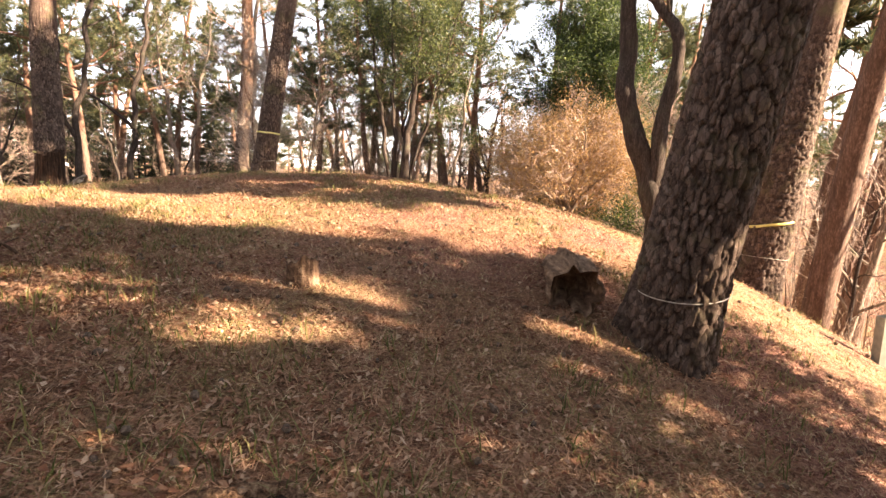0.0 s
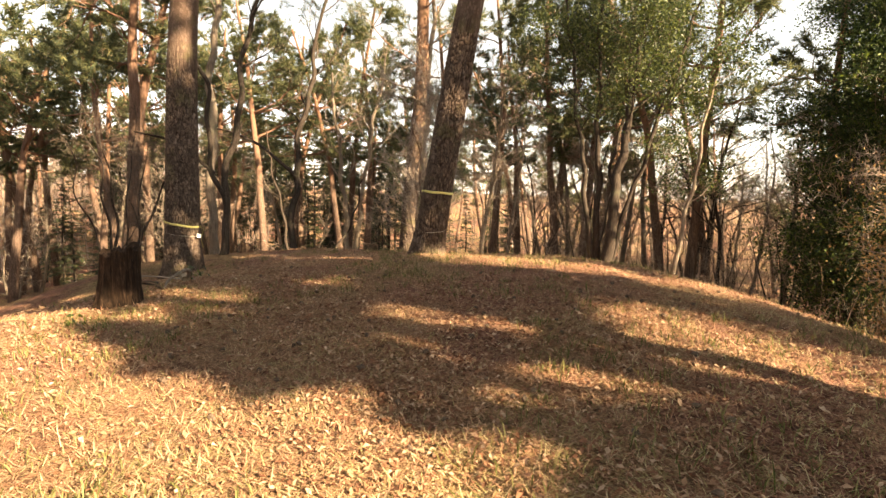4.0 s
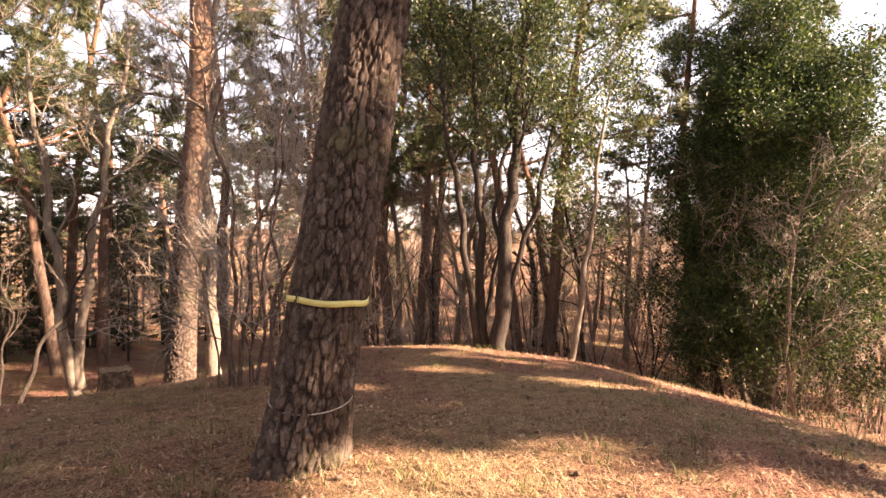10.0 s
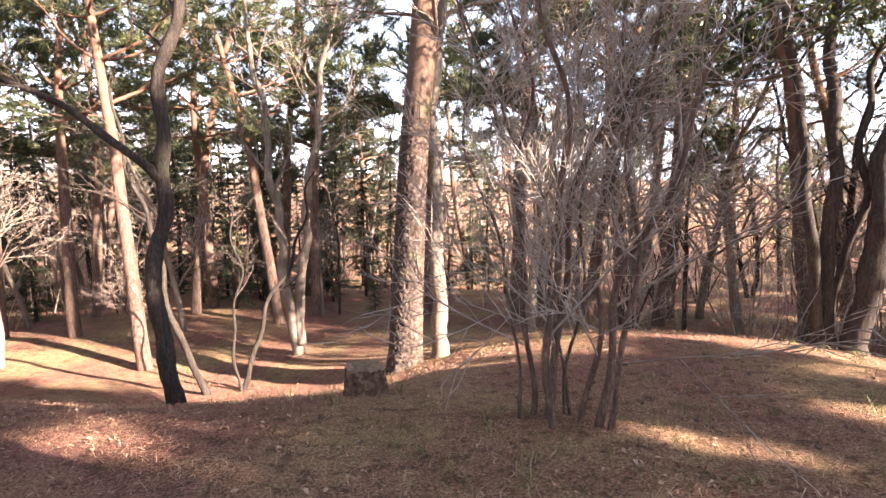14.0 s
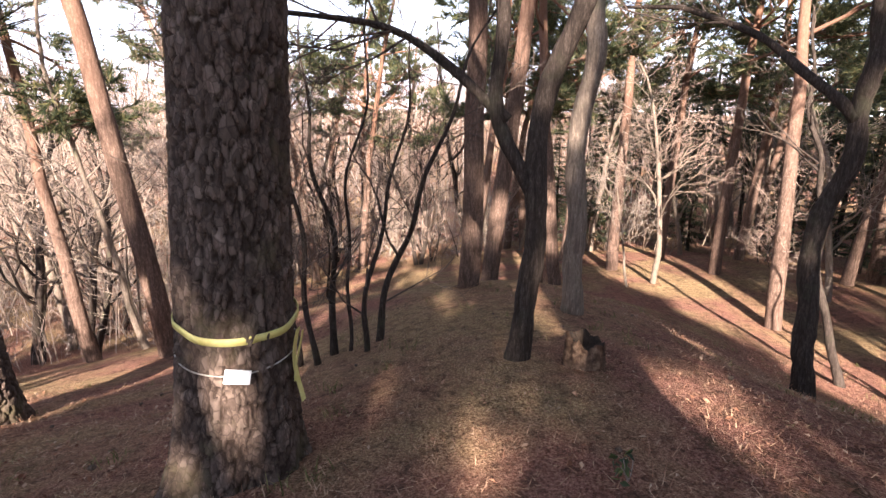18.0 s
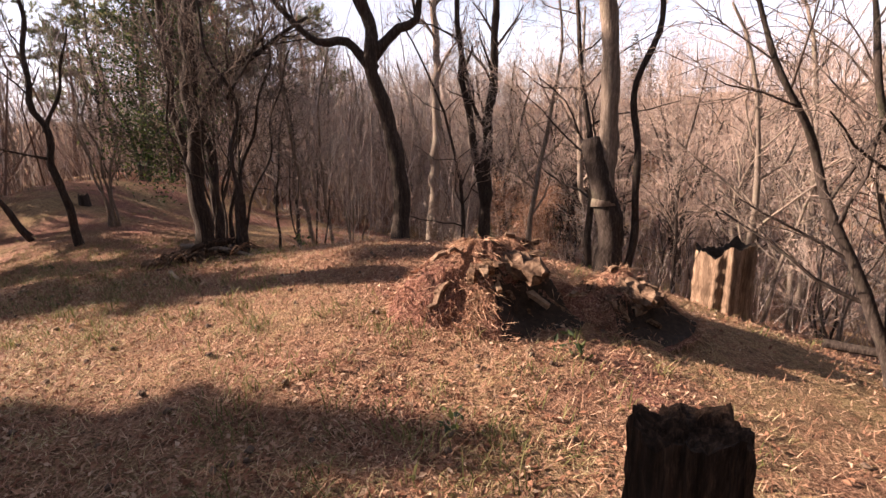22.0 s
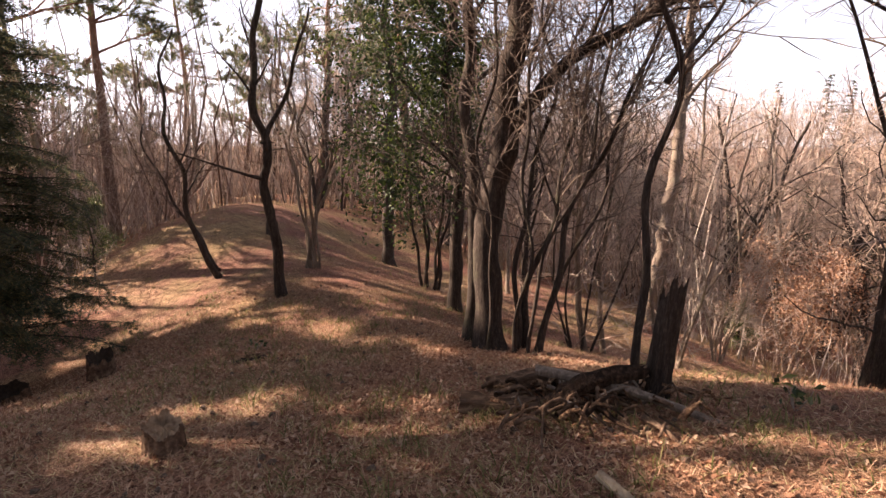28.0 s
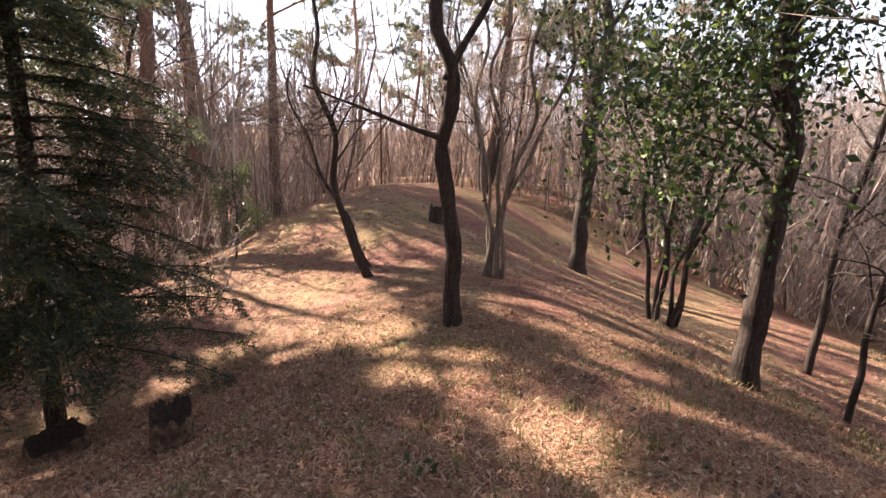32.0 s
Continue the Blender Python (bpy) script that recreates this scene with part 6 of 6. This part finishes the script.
def far_woods():
    """The wooded hillsides beyond: trunks, limbs and crossing twigs of countless bare trees and conifers, as one mass."""
    rng = np.random.default_rng(8)
    for name, mat, n, reds in (("far_bare_woods", M_BRUSH_RED, 3000, 0), ("far_conifers", M_FIR, 90, 1)):
        g = Geo()
        for k in range(n):
            a = rng.uniform(0, 6.28) if rng.random() < 0.45 else rng.uniform(2.2, 4.9)
            r = rng.uniform(85, 170) if reds else 48 + 110 * rng.uniform(0, 1) ** 1.3
            x, y = -3 + r * math.cos(a), 8 + r * math.sin(a)
            z = ground_z(x, y)
            if reds:
                tall = rng.uniform(8, 14)
                m = 150
                h = rng.uniform(0.1, 1, m)
                w = ((1 - h) * tall * 0.14 + 0.1) * rng.uniform(0.6, 1.1, m)
                az = rng.uniform(0, 6.28, m)
                c = np.stack([x + 0 * h, y + 0 * h, z + h * tall], 1)
                d = np.stack([np.cos(az) * w, np.sin(az) * w, -0.35 * w], 1)
                s = np.stack([-np.sin(az), np.cos(az), 0 * az], 1) * (0.14 + 0.2 * (1 - h))[:, None]
                g.add(np.stack([c, c + d + s, c + d * 1.15, c + d - s], 1).reshape(-1, 3), np.arange(m * 4).reshape(-1, 4))
            else:
                tall = rng.uniform(8, 14)
                m = 110
                h = np.concatenate([[0], rng.uniform(0.15, 0.95, m - 1)])
                az = rng.uniform(0, 6.28, m)
                L = np.concatenate([[tall], tall * 0.3 * (1.2 - h[1:]) * rng.uniform(0.5, 1.2, m - 1)])
                lean = np.concatenate([[0.05], rng.uniform(0.5, 2.0, m - 1) ** 1.8])
                off = 0.07 * tall * rng.normal(0, 1, (m, 2)) * (h > 0.3)[:, None]
                c = np.stack([x + off[:, 0], y + off[:, 1], z + h * tall * 0.85], 1)
                d = np.stack([np.cos(az) * lean, np.sin(az) * lean, 1 + 0 * az], 1) * (L / np.sqrt(1 + lean ** 2))[:, None]
                w = np.concatenate([[0.06], np.full(m - 1, 0.018)])
                s = np.stack([-np.sin(az), np.cos(az), 0 * az], 1) * w[:, None]
                g.add(np.stack([c - s, c + s, c + d], 1).reshape(-1, 3), None, np.arange(m * 3).reshape(-1, 3))
        tagged(part(name, g, mat, flat=True), "far hillside of bare reddish winter trees" if not reds else "far dark conifers on the hillside", "woods", kind="stuff")


far_woods()

# ---- litter, needles and grass ----


def litter():
    rng = np.random.default_rng(31)

    def places(n, spread_x, spread_y):
        x = np.concatenate([rng.uniform(-14, 6, n // 2), rng.normal(-3.2, spread_x, n - n // 2)])
        y = np.concatenate([rng.uniform(-8, 23, n // 2), rng.normal(7, spread_y, n - n // 2)])
        return np.concatenate([x, rng.uniform(-4, 3, n // 5)]), np.concatenate([y, rng.uniform(-2, 5.5, n // 5)])

    # fallen leaves
    x, y = places(170000, 2.7, 4.6)
    patch = np.sin(0.9 * x + 0.4 * y) * np.sin(0.7 * y - 0.5 * x + 1.3) + 0.4 * np.sin(2.7 * x) * np.sin(2.3 * y)
    keep = rng.uniform(-0.9, 1.2, len(x)) < patch + 0.35 - 0.75 * smooth(9.5, 12.5, y)
    keep &= np.hypot(x - BURROW[0], y - BURROW[1]) > 0.17
    x, y = x[keep], y[keep]
    n = len(x)
    size = rng.uniform(0.009, 0.027, n)
    az, tilt, fold = rng.uniform(0, 6.28, n), rng.normal(0, 0.3, n), rng.uniform(0.05, 0.5, n)
    a = np.stack([np.cos(az) * np.cos(tilt), np.sin(az) * np.cos(tilt), np.sin(tilt)], 1)
    s = np.stack([-np.sin(az), np.cos(az), rng.normal(0, 0.3, n)], 1)
    c = np.stack([x, y, height(x, y) + 0.012 + 0.4 * size * np.abs(np.sin(tilt))], 1)
    up_ = np.array([0, 0, 1.0]) * (size * fold)[:, None]
    L, w = size[:, None], (size * rng.uniform(0.35, 0.6, n))[:, None]
    g = Geo()
    v = np.stack([c - a * L, c + s * w + up_, c + a * L, c - s * w + up_], 1).reshape(-1, 3)
    i = np.arange(n)[:, None] * 4
    g.add(v, None, np.concatenate([i + [0, 1, 2], i + [0, 2, 3]]))
    tagged(part("leaf_litter", g, M_LITTER, flat=True), "fallen brown and tan leaves strewn over the mound", "leaves", kind="stuff")
    # needles
    x, y = places(330000, 2.8, 4.8)
    keep = np.hypot(x - BURROW[0], y - BURROW[1]) > 0.17
    x, y = x[keep], y[keep]
    n = len(x)
    az, tilt = rng.uniform(0, 6.28, n), rng.normal(0.16, 0.32, n)
    L = rng.uniform(0.04, 0.11, (n, 1))
    a = np.stack([np.cos(az) * np.cos(tilt), np.sin(az) * np.cos(tilt), np.sin(tilt)], 1)
    s = np.stack([-np.sin(az), np.cos(az), 0 * az], 1) * 0.0028
    c = np.stack([x, y, height(x, y) + 0.006], 1)
    g = Geo()
    g.add(np.stack([c - s, c + s, c + a * L], 1).reshape(-1, 3), None, np.arange(n * 3).reshape(-1, 3))
    tagged(part("needle_litter", g, M_NEEDLE_LITTER, flat=True), "fallen reddish pine needles over the ground", "needles", kind="stuff")
    # grass
    x, y = places(3400, 2.6, 4.6)
    patch = np.sin(1.1 * x + 2) * np.sin(0.9 * y + 0.7)
    x, y = x[patch > -0.15], y[patch > -0.15]
    per = 11
    n = len(x) * per
    big = np.repeat(rng.uniform(0.5, 1.3, len(x)), per)
    bx, by = np.repeat(x, per) + rng.normal(0, 0.05, n), np.repeat(y, per) + rng.normal(0, 0.05, n)
    az, lean = rng.uniform(0, 6.28, n), rng.uniform(0.2, 1.0, n)
    L = rng.uniform(0.05, 0.13, n) * big
    c = np.stack([bx, by, height(bx, by) - 0.005], 1)
    d = np.stack([np.cos(az) * lean, np.sin(az) * lean, 1 + 0 * az], 1)
    s = np.stack([-np.sin(az), np.cos(az), 0 * az], 1) * 0.003
    m = c + d * (L * 0.55)[:, None]
    t = m + (d + np.stack([np.cos(az), np.sin(az), -0.5 + 0 * az], 1) * 0.8) * (L * 0.4)[:, None]
    g = Geo()
    i = np.arange(n)[:, None] * 5
    g.add(np.stack([c - s, c + s, m - s, m + s, t], 1).reshape(-1, 3), i + [0, 1, 3, 2], i + [2, 3, 4])
    tagged(part("grass_tufts", g, M_GRASS, flat=True), "thin tufts of green and straw-coloured grass", "grass", kind="stuff")

    # dry straw on the sunny top
    x, y = rng.normal(-1.6, 3.0, 9000), rng.normal(6.0, 3.2, 9000)
    patch = np.sin(0.8 * x + 0.5) * np.sin(0.7 * y + 1.1) + 0.5 * np.sin(2.1 * x - 1.3 * y)
    keep = (rng.uniform(-1.1, 0.7, len(x)) < patch) & (np.hypot(x - BURROW[0], y - BURROW[1]) > 0.3)
    x, y = x[keep], y[keep]
    per = 8
    n = len(x) * per
    bx, by = np.repeat(x, per) + rng.normal(0, 0.06, n), np.repeat(y, per) + rng.normal(0, 0.06, n)
    az, rise = rng.uniform(0, 6.28, n), rng.uniform(0.05, 0.7, n)
    L = rng.uniform(0.03, 0.09, n)[:, None]
    d = np.stack([np.cos(az), np.sin(az), rise], 1)
    s = np.stack([-np.sin(az), np.cos(az), 0 * az], 1) * 0.0026
    c = np.stack([bx, by, height(bx, by) + 0.006], 1)
    g = Geo()
    g.add(np.stack([c - s, c + s, c + d * L], 1).reshape(-1, 3), None, np.arange(n * 3).reshape(-1, 3))
    tagged(part("dry_grass", g, M_STRAW, flat=True), "short dry straw-coloured grass on the mound", "grass", kind="stuff")
    # pine cones
    x, y = places(620, 2.6, 4.0)
    n = len(x)
    z = height(x, y)
    g = Geo()
    rings = ((-0.4, 0.25), (-0.25, 0.8), (0.0, 1.0), (0.22, 0.7), (0.5, 0.05))
    for k in range(n):
        az, r = rng.uniform(0, 6.28), rng.uniform(0.014, 0.022)
        ax = np.array([math.cos(az), math.sin(az), rng.normal(0, 0.3)])
        pts = np.array([x[k], y[k], z[k] + r * 0.8]) + np.outer([q[0] * 3 * r for q in rings], ax)
        g.tube(pts, np.array([q[1] * r for q in rings]) * rng.uniform(0.85, 1.15, 5), 6, cap=False)
    tagged(part("pine_cones", g, M_CONE, flat=True), "small dark pine cones strewn over the needles", "cones", kind="stuff")


litter()
